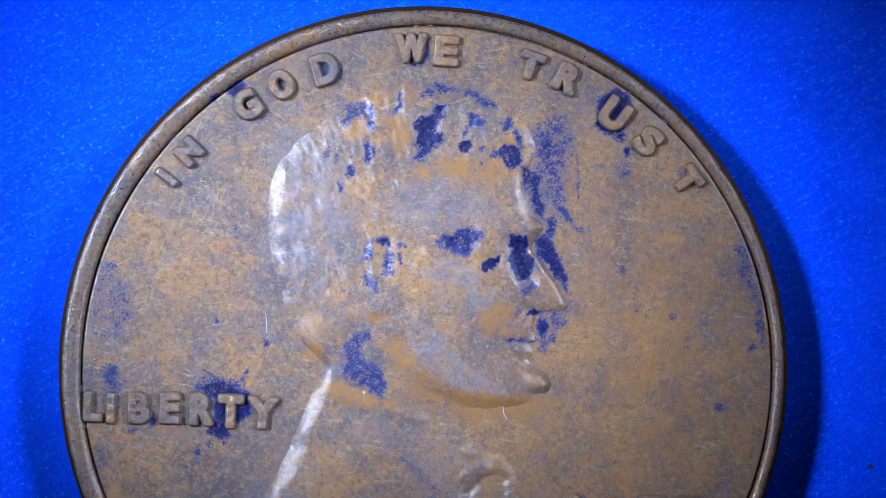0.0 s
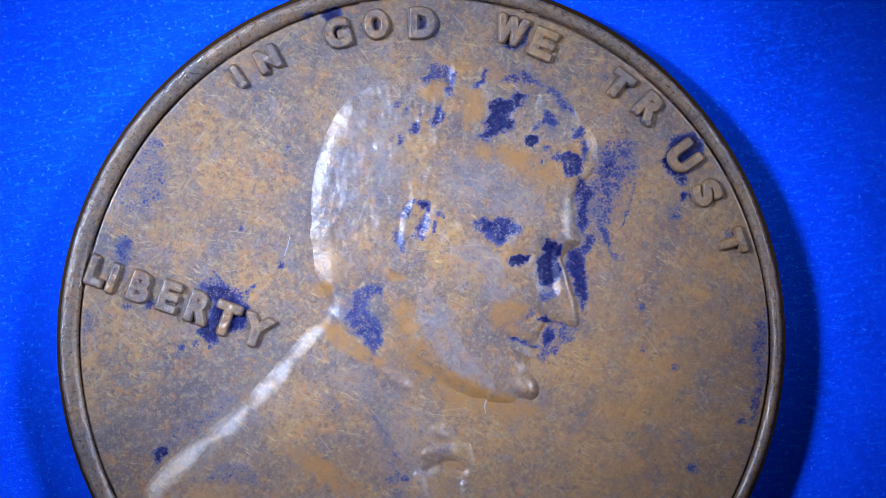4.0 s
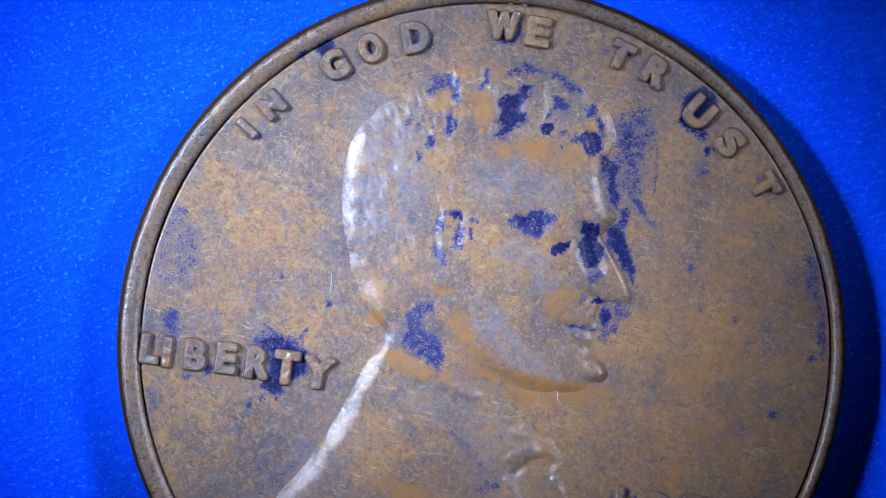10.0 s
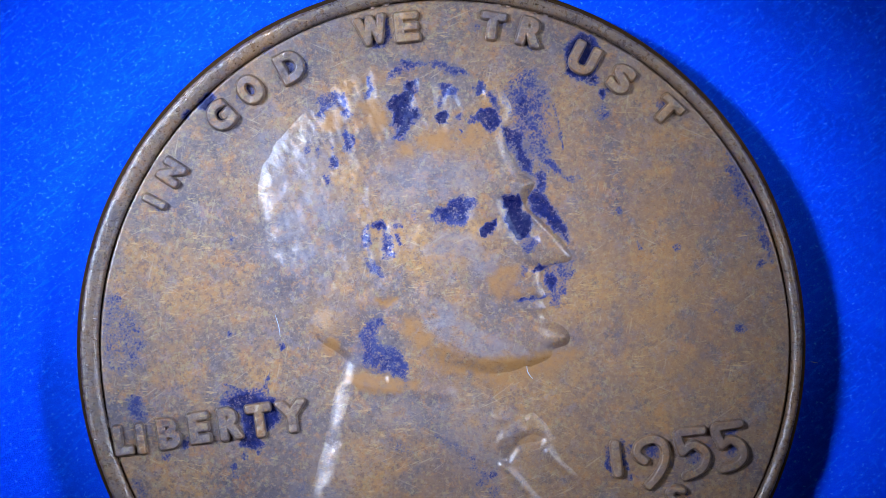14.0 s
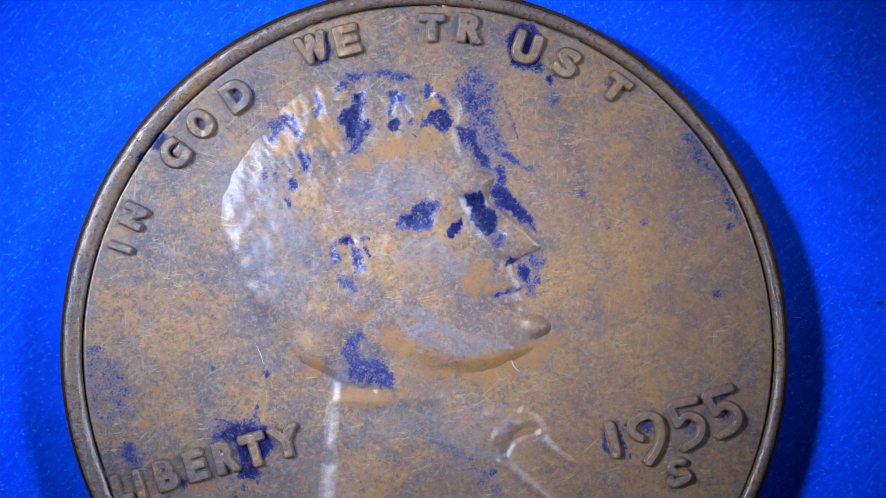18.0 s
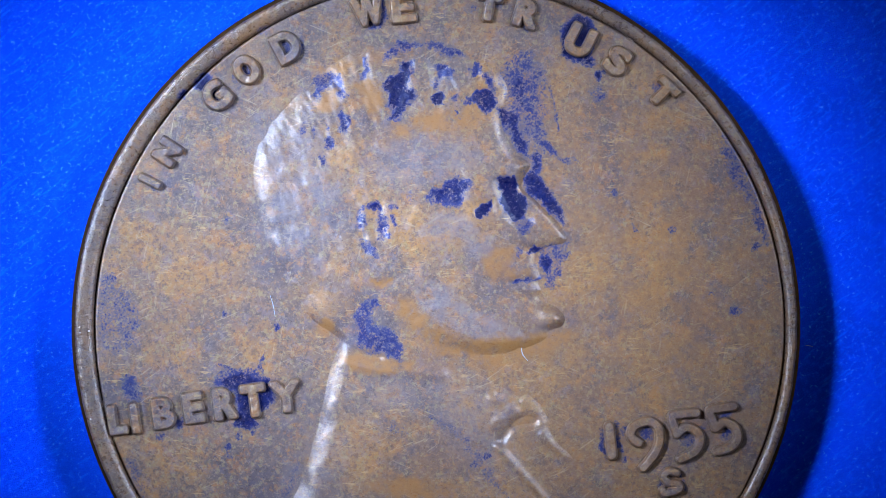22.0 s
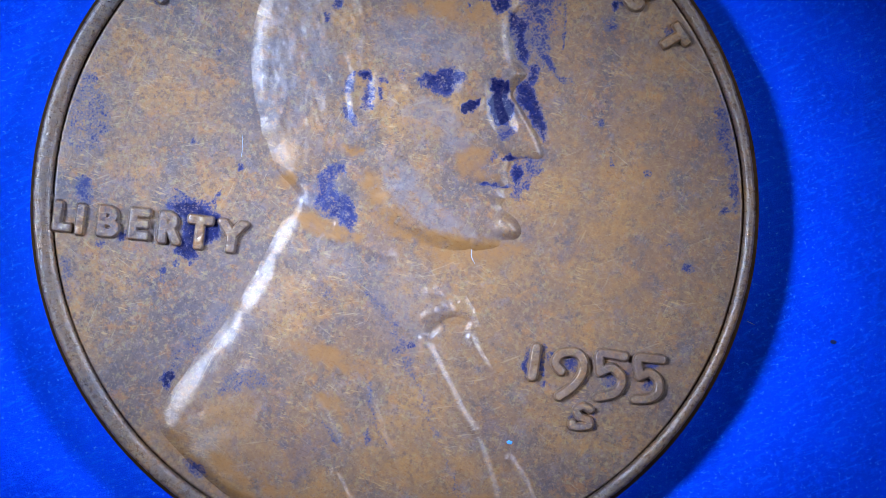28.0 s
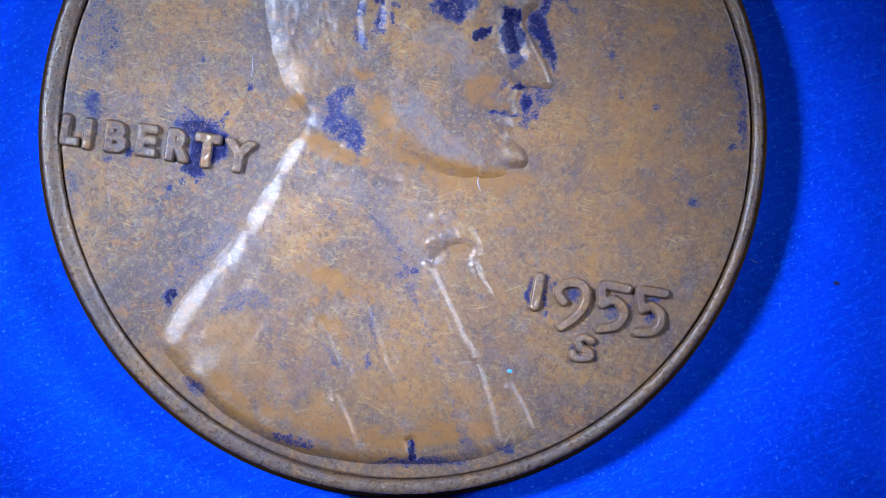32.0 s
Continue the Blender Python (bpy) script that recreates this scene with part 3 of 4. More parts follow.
patch("spots", 1.1, 0.095, (3.01, 1.26), (3.16, 1.35), (3.34, 1.26), (3.33, 1.04), (3.23, 0.86), (3.12, 0.82), (3.03, 0.97))
patch("spots", 0.6, 0.15, (3.09, 1.53), (3.80, 1.55), (3.87, 1.18), (3.57, 0.93), (3.32, 0.49), (3.07, 0.40), (3.00, 0.82))
patch("spots", 0.85, 0.095, (2.39, 1.64), (2.57, 1.64), (2.60, 1.42), (2.48, 1.33))
# Thin dark strip along the mouth groove.
patch("spots", 1, 0.05, (2.19, 0.82), (2.63, 0.81), (3.03, 0.82), (3.03, 0.74), (2.63, 0.73), (2.20, 0.74))
patch("spots", 0.9, 0.065, (-1.59, 1.03), (-1.37, 1.06), (-1.37, 0.91), (-1.53, 0.88))
patch("spots", 1.1, 0.11, (-5.88, -0.24), (-5.58, -0.22), (-5.24, -0.19), (-4.87, -0.38), (-4.58, -0.48), (-4.49, -0.71), (-4.59, -1.18), (-4.96, -1.29), (-5.11, -1.51), (-5.01, -1.66), (-5.41, -1.69), (-5.66, -1.54), (-5.63, -1.29), (-5.55, -1.06), (-5.50, -0.69), (-5.79, -0.54))
patch("spots", 0.75, 0.12, (-6.06, -0.39), (-5.91, -0.12), (-5.61, -0.01), (-5.17, -0.11), (-4.72, -0.26), (-4.80, -0.56), (-5.77, -0.62))
patch("spots", 0.95, 0.065, (-5.78, 0.18), (-5.70, 0.17), (-5.55, 0.05), (-5.34, -0.07), (-5.46, -0.10), (-5.64, -0.01))
patch("spots", 0.95, 0.065, (-4.61, 0.18), (-4.58, 0.12), (-4.72, -0.05), (-4.66, -0.29), (-4.75, -0.26), (-4.82, -0.05))
patch("spots", 0.9, 0.08, (-5.68, -1.80), (-5.57, -1.76), (-5.55, -1.88), (-5.67, -1.89))
patch("spots", 0.9, 0.08, (-5.29, -1.78), (-5.20, -1.77), (-5.21, -1.88), (-5.29, -1.88))
patch("spots", 0.75, 0.095, (-6.01, -2.02), (-5.90, -1.99), (-5.92, -2.35), (-6.01, -2.32))
patch("spots", 0.85, 0.155, (-8.37, 0.09), (-8.16, 0.28), (-7.95, 0.16), (-7.93, -0.36), (-8.14, -0.46), (-8.34, -0.33))
patch("spots", 0.75, 0.14, (-7.82, -1.48), (-7.56, -1.30), (-7.47, -1.45), (-7.68, -1.58))
patch("spots", 0.95, 0.095, (-7.23, -1.23), (-6.96, -1.00), (-6.96, -1.27), (-7.14, -1.35))
# Wide soft darker cloud near the left rim.
patch("spots", 0.42, 0.35, (-8.83, 2.76), (-8.09, 3.20), (-7.51, 2.15), (-7.60, 0.97), (-8.12, 0.83), (-8.71, 0.98))
patch("spots", 1.35, 0.08, (-5.03, 7.41), (-5.00, 7.57), (-4.85, 7.69), (-4.64, 7.70), (-4.58, 7.52), (-4.71, 7.36), (-4.91, 7.32))
patch("spots", 1.2, 0.08, (-5.54, 7.20), (-5.36, 7.37), (-5.27, 7.31), (-5.36, 7.13))
patch("spots", 1, 0.08, (-4.77, 7.16), (-4.54, 7.21), (-4.40, 7.03), (-4.30, 6.82), (-4.60, 6.77), (-4.74, 6.92))
patch("spots", 0.85, 0.095, (-3.75, 7.63), (-3.60, 7.76), (-3.43, 7.58), (-3.39, 7.36), (-3.61, 7.35))
patch("spots", 0.65, 0.095, (-4.05, 7.62), (-3.90, 7.50), (-3.79, 7.20), (-3.97, 7.26))
patch("spots", 0.95, 0.095, (-2.63, 8.22), (-2.45, 8.26), (-2.37, 7.98), (-2.47, 7.82), (-2.59, 7.98))
patch("spots", 0.6, 0.11, (-2.14, 8.33), (-2.03, 8.16), (-2.06, 7.78), (-2.18, 7.71))
patch("spots", 0.6, 0.14, (-3.19, 8.50), (-2.89, 8.64), (-2.79, 8.55), (-3.09, 8.41))
patch("spots", 1.1, 0.095, (0.19, 8.69), (0.28, 8.72), (0.25, 8.35), (0.14, 8.12), (-0.04, 8.01), (-0.25, 8.09), (-0.27, 8.19), (-0.07, 8.19), (0.11, 8.36))
patch("spots", 0.75, 0.11, (-0.42, 8.70), (-0.30, 8.87), (-0.18, 8.81), (-0.27, 8.58))
patch("spots", 0.75, 0.11, (0.74, 8.53), (0.98, 8.59), (1.00, 8.47), (0.83, 8.38), (0.85, 8.20), (0.70, 8.18))
patch("spots", 1.15, 0.095, (4.63, 6.55), (4.65, 6.91), (4.90, 7.26), (5.29, 7.37), (5.64, 6.98), (5.63, 6.62), (5.39, 6.33), (5.39, 5.98), (5.12, 5.98), (4.92, 6.16), (4.71, 6.31))
patch("spots", 1.15, 0.08, (5.36, 5.71), (5.50, 5.80), (5.58, 5.74), (5.47, 5.59), (5.35, 5.59))
patch("spots", 0.8, 0.095, (5.86, 5.97), (6.04, 6.11), (6.28, 6.05), (6.19, 5.79), (5.95, 5.70))
patch("spots", 0.75, 0.095, (6.77, 5.10), (6.92, 5.21), (7.01, 5.03), (6.86, 4.93))
patch("spots", 0.75, 0.095, (3.81, 7.54), (3.90, 7.36), (3.83, 7.15), (3.72, 7.24))
patch("spots", 0.6, 0.11, (3.62, 7.93), (3.85, 8.07), (4.02, 7.80), (3.84, 7.63))
patch("spots", 0.85, 0.095, (2.48, 8.12), (2.63, 8.18), (2.66, 7.97), (2.48, 7.91))
patch("spots", 0.6, 0.095, (3.10, 8.05), (3.34, 8.11), (3.34, 7.96), (3.16, 7.93))
patch("spots", 0.55, 0.15, (5.07, 5.39), (5.44, 5.46), (5.58, 5.16), (5.21, 4.97))
patch("spots", 1.15, 0.095, (-5.84, -4.75), (-5.65, -4.62), (-5.53, -4.67), (-5.46, -4.81), (-5.57, -5.06), (-5.71, -5.13))
patch("spots", 0.40, 0.3, (-5.81, -4.21), (-5.04, -3.57), (-4.21, -2.62), (-4.04, -2.91), (-4.85, -4.15), (-5.55, -4.79))
patch("spots", 0.40, 0.22, (-4.09, -4.52), (-3.65, -4.37), (-2.97, -4.55), (-2.88, -4.84), (-3.45, -5.10), (-4.26, -5.30), (-4.92, -5.42), (-4.36, -4.93))
patch("spots", 0.4, 0.18, (-1.85, -2.25), (-1.41, -2.17), (-1.16, -2.57), (-1.38, -2.74), (-1.69, -2.53))
patch("spots", 0.40, 0.22, (-1.01, -1.52), (-0.53, -2.09), (0.10, -2.64), (0.47, -3.21), (0.77, -3.79), (1.04, -4.51), (1.48, -5.52), (2.00, -6.68), (2.83, -8.11), (2.39, -8.21), (1.87, -6.98), (1.35, -5.83), (0.92, -4.97), (0.42, -4.11), (-0.02, -3.09), (-0.66, -2.39))
# Dark side of a coat fold: its shadow put into the tarnish colour.
patch("spots", 0.46, 0.14, (-1.65, -5.43), (-1.41, -5.71), (-1.07, -6.06), (-0.97, -6.35), (-1.12, -6.29), (-1.34, -6.00), (-1.60, -5.72))
patch("spots", 0.46, 0.14, (-0.45, -4.46), (-0.27, -4.89), (-0.00, -5.62), (0.24, -6.20), (0.12, -6.21), (-0.15, -5.70), (-0.41, -5.05))
patch("spots", 0.8, 0.095, (-0.43, -5.94), (-0.28, -5.86), (-0.24, -6.15), (-0.37, -6.21))
patch("spots", 0.85, 0.14, (-5.12, -6.96), (-4.67, -7.03), (-4.38, -7.31), (-4.64, -7.43), (-4.95, -7.25))
# Small dark strip in the notch of the coat.
patch("spots", 1.25, 0.065, (0.93, -8.03), (1.04, -7.99), (1.21, -8.29), (1.29, -8.54), (1.11, -8.55), (0.97, -8.23))
patch("spots", 0.8, 0.11, (0.33, -8.54), (1.22, -8.42), (2.41, -8.41), (2.41, -8.52), (1.24, -8.69), (0.20, -8.73))
patch("spots", 0.8, 0.11, (-2.66, -8.17), (-2.07, -8.17), (-1.46, -8.42), (-1.90, -8.45), (-2.50, -8.34))
patch("spots", 0.75, 0.11, (3.26, -7.91), (3.78, -7.84), (3.72, -8.02), (3.35, -8.11))
patch("spots", 0.95, 0.08, (0.57, -3.50), (0.72, -3.46), (0.79, -3.61), (0.64, -3.68))
patch("spots", 0.8, 0.095, (0.17, -3.71), (0.32, -3.64), (0.38, -3.72), (0.24, -3.82))
patch("worn", 0.65, 0.15, (-0.01, 2.49), (0.36, 2.90), (0.96, 2.89), (1.54, 2.50), (1.89, 2.09), (1.83, 1.65), (1.46, 1.49), (1.16, 1.81), (0.80, 2.04), (0.35, 2.04))
patch("worn", 0.75, 0.12, (-0.38, 0.87), (-0.23, 1.13), (0.19, 1.23), (0.56, 0.97), (0.78, 0.55), (1.21, 0.13), (1.80, -0.17), (2.32, -0.51), (2.84, -0.42), (2.91, -0.66), (2.24, -0.73), (1.50, -0.64), (0.76, -0.40), (0.17, 0.04), (-0.19, 0.42))
patch("worn", 0.7, 0.5, (-3.59, 6.25), (-2.12, 5.34), (-1.85, 3.56), (-2.76, 2.38), (-3.64, 2.69), (-3.92, 4.18))
patch("worn", 0.6, 0.3, (-0.65, 5.02), (1.58, 4.84), (1.71, 3.95), (0.23, 3.82), (-0.81, 4.13))
# Orange-brown patches; under the jaw and along the hem they carry shade.
patch("warm_shade", 1.2, 0.15, (-0.12, 5.43), (0.85, 5.59), (2.18, 5.49), (2.02, 5.06), (0.84, 5.03), (0.02, 5.13))
patch("warm_shade", 1.1, 0.12, (-1.95, 7.23), (-0.61, 7.28), (-0.77, 7.03), (-1.09, 7.07), (-1.51, 7.17))
patch("warm_shade", 1.1, 0.1, (-0.92, 6.73), (-0.62, 6.73), (-0.26, 6.35), (-0.34, 5.61), (-0.64, 5.61), (-0.78, 6.21))
patch("warm_shade", 1.1, 0.08, (-1.89, 6.49), (-1.51, 6.69), (-1.37, 6.40), (-1.52, 6.15), (-1.89, 6.11), (-2.08, 6.23))
patch("warm_shade", 1, 0.15, (1.53, 1.65), (2.42, 1.79), (2.71, 1.42), (2.56, 0.82), (1.82, 0.91), (1.53, 1.28))
patch("warm_shade", 1.2, 0.2, (-0.85, 1.02), (-0.26, 0.57), (0.32, -0.11), (1.35, -0.57), (3.43, -0.67), (3.35, -1.11), (1.49, -1.24), (0.16, -0.92), (-0.72, -0.02))
patch("warm_shade", 1.1, 0.08, (-3.00, 0.68), (-2.78, 0.83), (-2.56, 0.60), (-2.67, 0.38), (-2.90, 0.46))
patch("warm_shade", 1.3, 0.06, (-1.43, 1.62), (-1.11, 1.44), (-0.84, 1.58), (-0.90, 1.35), (-1.17, 1.32), (-1.41, 1.44))
patch("warm_shade", 1, 0.1, (-2.99, 1.47), (-2.47, 1.49), (-2.48, 0.90), (-2.78, 0.83), (-2.95, 1.12))
patch("warm_shade", 1.2, 0.1, (-2.65, -0.26), (-1.98, -0.32), (-1.07, -0.64), (-0.76, -0.77), (-0.97, -1.00), (-1.94, -0.87), (-2.48, -0.58))
patch("warm_shade", 1.1, 0.15, (-2.65, -3.71), (-1.77, -3.58), (-0.40, -4.01), (-0.52, -4.46), (-1.73, -4.24))
patch("warm_shade", 1.1, 0.12, (-1.97, -5.00), (-1.35, -5.41), (-1.02, -5.98), (-0.72, -5.96), (-1.08, -5.09), (-1.69, -4.84))
patch("warm_shade", 1.2, 0.2, (-5.46, -6.27), (-3.90, -7.36), (-2.08, -7.98), (-0.27, -8.39), (2.96, -7.81), (2.63, -7.23), (-0.31, -7.72), (-2.72, -7.28), (-4.55, -6.51))
MOTTO = [
    ("I", -6.65, 5.2, 0.22, 0.68, 52.0),
    ("N", -6.06, 5.86, 0.65, 0.68, 46.0),
    ("G", -4.51, 7.06, 0.71, 0.83, 32.6),
    ("O", -3.61, 7.59, 0.68, 0.82, 25.4),
    ("D", -2.46, 7.99, 0.74, 0.86, 17.1),
    ("W", -0.18, 8.5, 0.86, 0.8, 1.2),
    ("E", 0.74, 8.41, 0.68, 0.83, -5.0),
    ("T", 2.96, 7.99, 0.68, 0.77, -20.3),
    ("R", 3.91, 7.64, 0.68, 0.8, -27.1),
    ("U", 5.14, 6.68, 0.74, 0.86, -37.6),
    ("S", 6.01, 5.97, 0.65, 0.8, -45.2),
    ("T", 7.02, 4.92, 0.71, 0.74, -55.0),
]
WORD = [
    ("L", -8.67, -0.79, 0.53, 0.83, -2.8),
    ("I", -8.21, -0.84, 0.25, 0.85, -2.8),
    ("B", -7.46, -0.85, 0.62, 0.86, -2.8),
    ("E", -6.65, -0.86, 0.59, 0.86, -2.8),
    ("R", -5.83, -0.91, 0.65, 0.89, -2.8),
    ("T", -5.06, -0.98, 0.71, 0.92, -2.8),
    ("Y", -4.21, -1.03, 0.83, 0.89, -3.8),
]
NUMERALS = [
    ("digit_one", 0.14, [[(3.97, -3.42), (3.91, -4.16)]]),
    ("digit_nine", 0.125, [[(4.65, -3.98), (4.5, -3.79), (4.57, -3.57), (4.8, -3.47), (5.04, -3.48), (5.22, -3.66), (5.23, -3.94), (5.11, -4.21), (4.9, -4.45), (4.65, -4.64)]]),
    ("digit_five", 0.125, [[(6.29, -3.49), (5.92, -3.45), (5.64, -3.48), (5.68, -3.91)], [(5.68, -3.94), (5.97, -3.81), (6.22, -3.99), (6.26, -4.21), (6.09, -4.47), (5.66, -4.6)]]),
    ("digit_five", 0.125, [[(7.28, -3.51), (6.92, -3.49), (6.64, -3.53), (6.73, -3.95)], [(6.73, -3.98), (6.99, -3.88), (7.22, -4.08), (7.23, -4.37), (7, -4.55), (6.64, -4.59)]]),
    ("mint_mark", 0.11, [[(5.48, -4.94), (5.3, -4.86), (5.13, -4.97), (5.23, -5.15), (5.44, -5.22), (5.48, -5.36), (5.29, -5.41), (5.07, -5.4), (5.04, -5.32)]]),
]


def letter_outline(character):
    """The built-in font's outline of one character, as segments in a box of 1 x 1."""
    curve = bpy.data.curves.new("glyph", "FONT")
    curve.body, curve.resolution_u = character, 6
    ob = new("glyph", curve)
    mesh = ob.evaluated_get(bpy.context.evaluated_depsgraph_get()).to_mesh()
    count = {}
    for face in mesh.polygons:
        for key in face.edge_keys:
            count[key] = count.get(key, 0) + 1
    co = np.array([v.co[:2] for v in mesh.vertices])
    keys = [k for k, c in count.items() if c == 1]
    bpy.data.objects.remove(ob)
    bpy.data.curves.remove(curve)
    low, high = co.min(0), co.max(0)
    co = (co - low) / (high - low) - 0.5
    return co[[k[0] for k in keys]], co[[k[1] for k in keys]]


LETTER_HEIGHT = 0.185
FATTEN = 0.085


def raised(name, x0, y0, x1, y1, signed, width, step, top=LETTER_HEIGHT):
    """A raised sign: its surface falls to just under the field at its edge."""
    def height(x, y):
        d = signed(x, y)
        return FIELD - 0.03 + (top + 0.03) * np.sqrt(np.clip(1 - (1 - np.clip(d / width, 0, 1)) ** 2, 0, 1)) + 0.011 * lattice(x, y, 0.13, 5)
    return coated(sheet_mesh(name, x0, y0, x1, y1, step, height, lambda x, y, h: h > FIELD - 0.028), FIELD, 0.8 * top)


def letter(character, x, y, w, h, turn, parent):
    a, b = letter_outline(character)
    c, s = math.cos(radians(turn)), math.sin(radians(turn))
    w, h = max(w - 2 * FATTEN, 0.04), h - 2 * FATTEN
    place = lambda p: np.stack([x + p[:, 0] * w * c - p[:, 1] * h * s, y + p[:, 0] * w * s + p[:, 1] * h * c], 1)
    a, b = place(a), place(b)

    def signed(px, py):
        return np.where(inside(px, py, a, b), 1, -1) * distance(px, py, a, b) + FATTEN + 0.02
    r = 0.5 * math.hypot(w, h) + FATTEN + 0.08
    return part("letter", raised("letter", x - r, y - r, x + r, y + r, signed, 0.075, 0.014), bronze, parent)


def numeral(name, width, lines, parent):
    lines = [smooth_line(p, 6) for p in lines]
    a, b = np.concatenate([p[:-1] for p in lines]), np.concatenate([p[1:] for p in lines])
    low, high = np.minimum(a, b).min(0) - 0.3, np.maximum(a, b).max(0) + 0.3
    return part(name, raised(name, *low, *high, lambda x, y: width + 0.02 - distance(x, y, a, b), 0.08, 0.014), bronze, parent)


# how the relief rises along its outline: x, y, width of the slope, height of its shoulder, mm
SHOULDERS = [
    (2.75, 4.9, 0.40, 0.13), (3.1, 4.05, 0.40, 0.17), (3.4, 2.6, 0.2, 0.10), (3.1, 1.2, 0.26, 0.085), (3.2, -0.3, 0.32, 0.16), (2.95, 0.5, 0.26, 0.075), (2.95, 5.9, 0.35, 0.08),
    (2.0, 7.1, 0.6, 0.06), (0.0, 7.6, 0.9, 0.06), (-2.0, 7.0, 1.1, 0.08), (-3.2, 6.1, 0.9, 0.08), (-3.9, 5.0, 0.55, 0.12), (-4.0, 3.9, 0.5, 0.14), (-3.9, 2.9, 0.5, 0.12),
    (-3.6, 1.7, 0.8, 0.10), (-3.0, 0.6, 0.6, 0.12), (-2.6, 0.1, 0.4, 0.12), (-3.0, -0.8, 0.46, 0.14), (-3.6, -2.2, 0.5, 0.15), (-4.6, -3.9, 0.54, 0.16), (-5.5, -5.5, 0.62, 0.17),
]
HEMS = [
    (-5.6, -6.3, 0.6, 0.16), (-4.4, -7.4, 0.42, 0.24), (-2.0, -8.5, 0.38, 0.26), (0.7, -8.6, 0.36, 0.24), (2.4, -8.4, 0.36, 0.18), (3.8, -7.9, 0.35, 0.08),
    (4.3, -6.7, 0.9, 0.03), (3.3, -4.6, 1.0, 0.03), (2.6, -3.2, 1.0, 0.03), (2.6, -1.9, 1.2, 0.02), (3.0, -1.0, 0.8, 0.03),
]
JAW = [(-0.7, 0.9), (-0.3, 0.2), (0.3, -0.3), (0.9, -0.6), (1.6, -0.78), (2.4, -0.83), (3.2, -0.8)]
# sunken areas: depth, width of the slope, outline
HOLLOWS = [
    (0.075, 0.28, [(2.16, 3.52), (2.36, 3.62), (2.72, 3.52), (2.86, 3.1), (3.0, 2.7), (3.12, 2.3), (2.95, 2.12), (2.55, 2.16), (2.28, 2.5), (2.2, 3.0)]),
    (0.038, 0.29, [(1.5, 2.95), (1.7, 3.1), (2.2, 3.1), (2.2, 2.6), (1.8, 2.5), (1.5, 2.65)]),
    (0.026, 0.40, [(0.3, 3.4), (0.9, 3.75), (1.5, 3.75), (1.5, 3.2), (1.0, 2.95), (0.4, 3.1)]),
    (0.025, 0.23, [(-1.62, 3.35), (-1.3, 3.5), (-1.3, 2.9), (-1.2, 2.3), (-1.5, 2.2), (-1.62, 2.8)]),
    (0.021, 0.23, [(-1.0, 3.3), (-0.75, 3.2), (-0.75, 2.6), (-1.1, 2.6)]),
    (0.025, 0.29, [(-0.3, 6.9), (0.3, 7.0), (0.6, 6.4), (0.2, 5.7), (-0.25, 5.6), (-0.3, 6.2)]),
    (0.021, 0.23, [(1.1, 6.8), (1.6, 6.7), (1.4, 6.3), (1.05, 6.1)]),
    (0.021, 0.23, [(2.1, 6.0), (2.65, 5.9), (2.6, 5.4), (2.2, 5.6)]),
    (0.017, 0.23, [(-2.1, 7.0), (-1.3, 7.05), (-1.2, 6.4), (-1.5, 6.6), (-2.0, 6.45)]),
    (0.017, 0.17, [(-0.7, 7.3), (-0.5, 7.3), (-0.55, 6.7), (-0.75, 6.7)]),
]


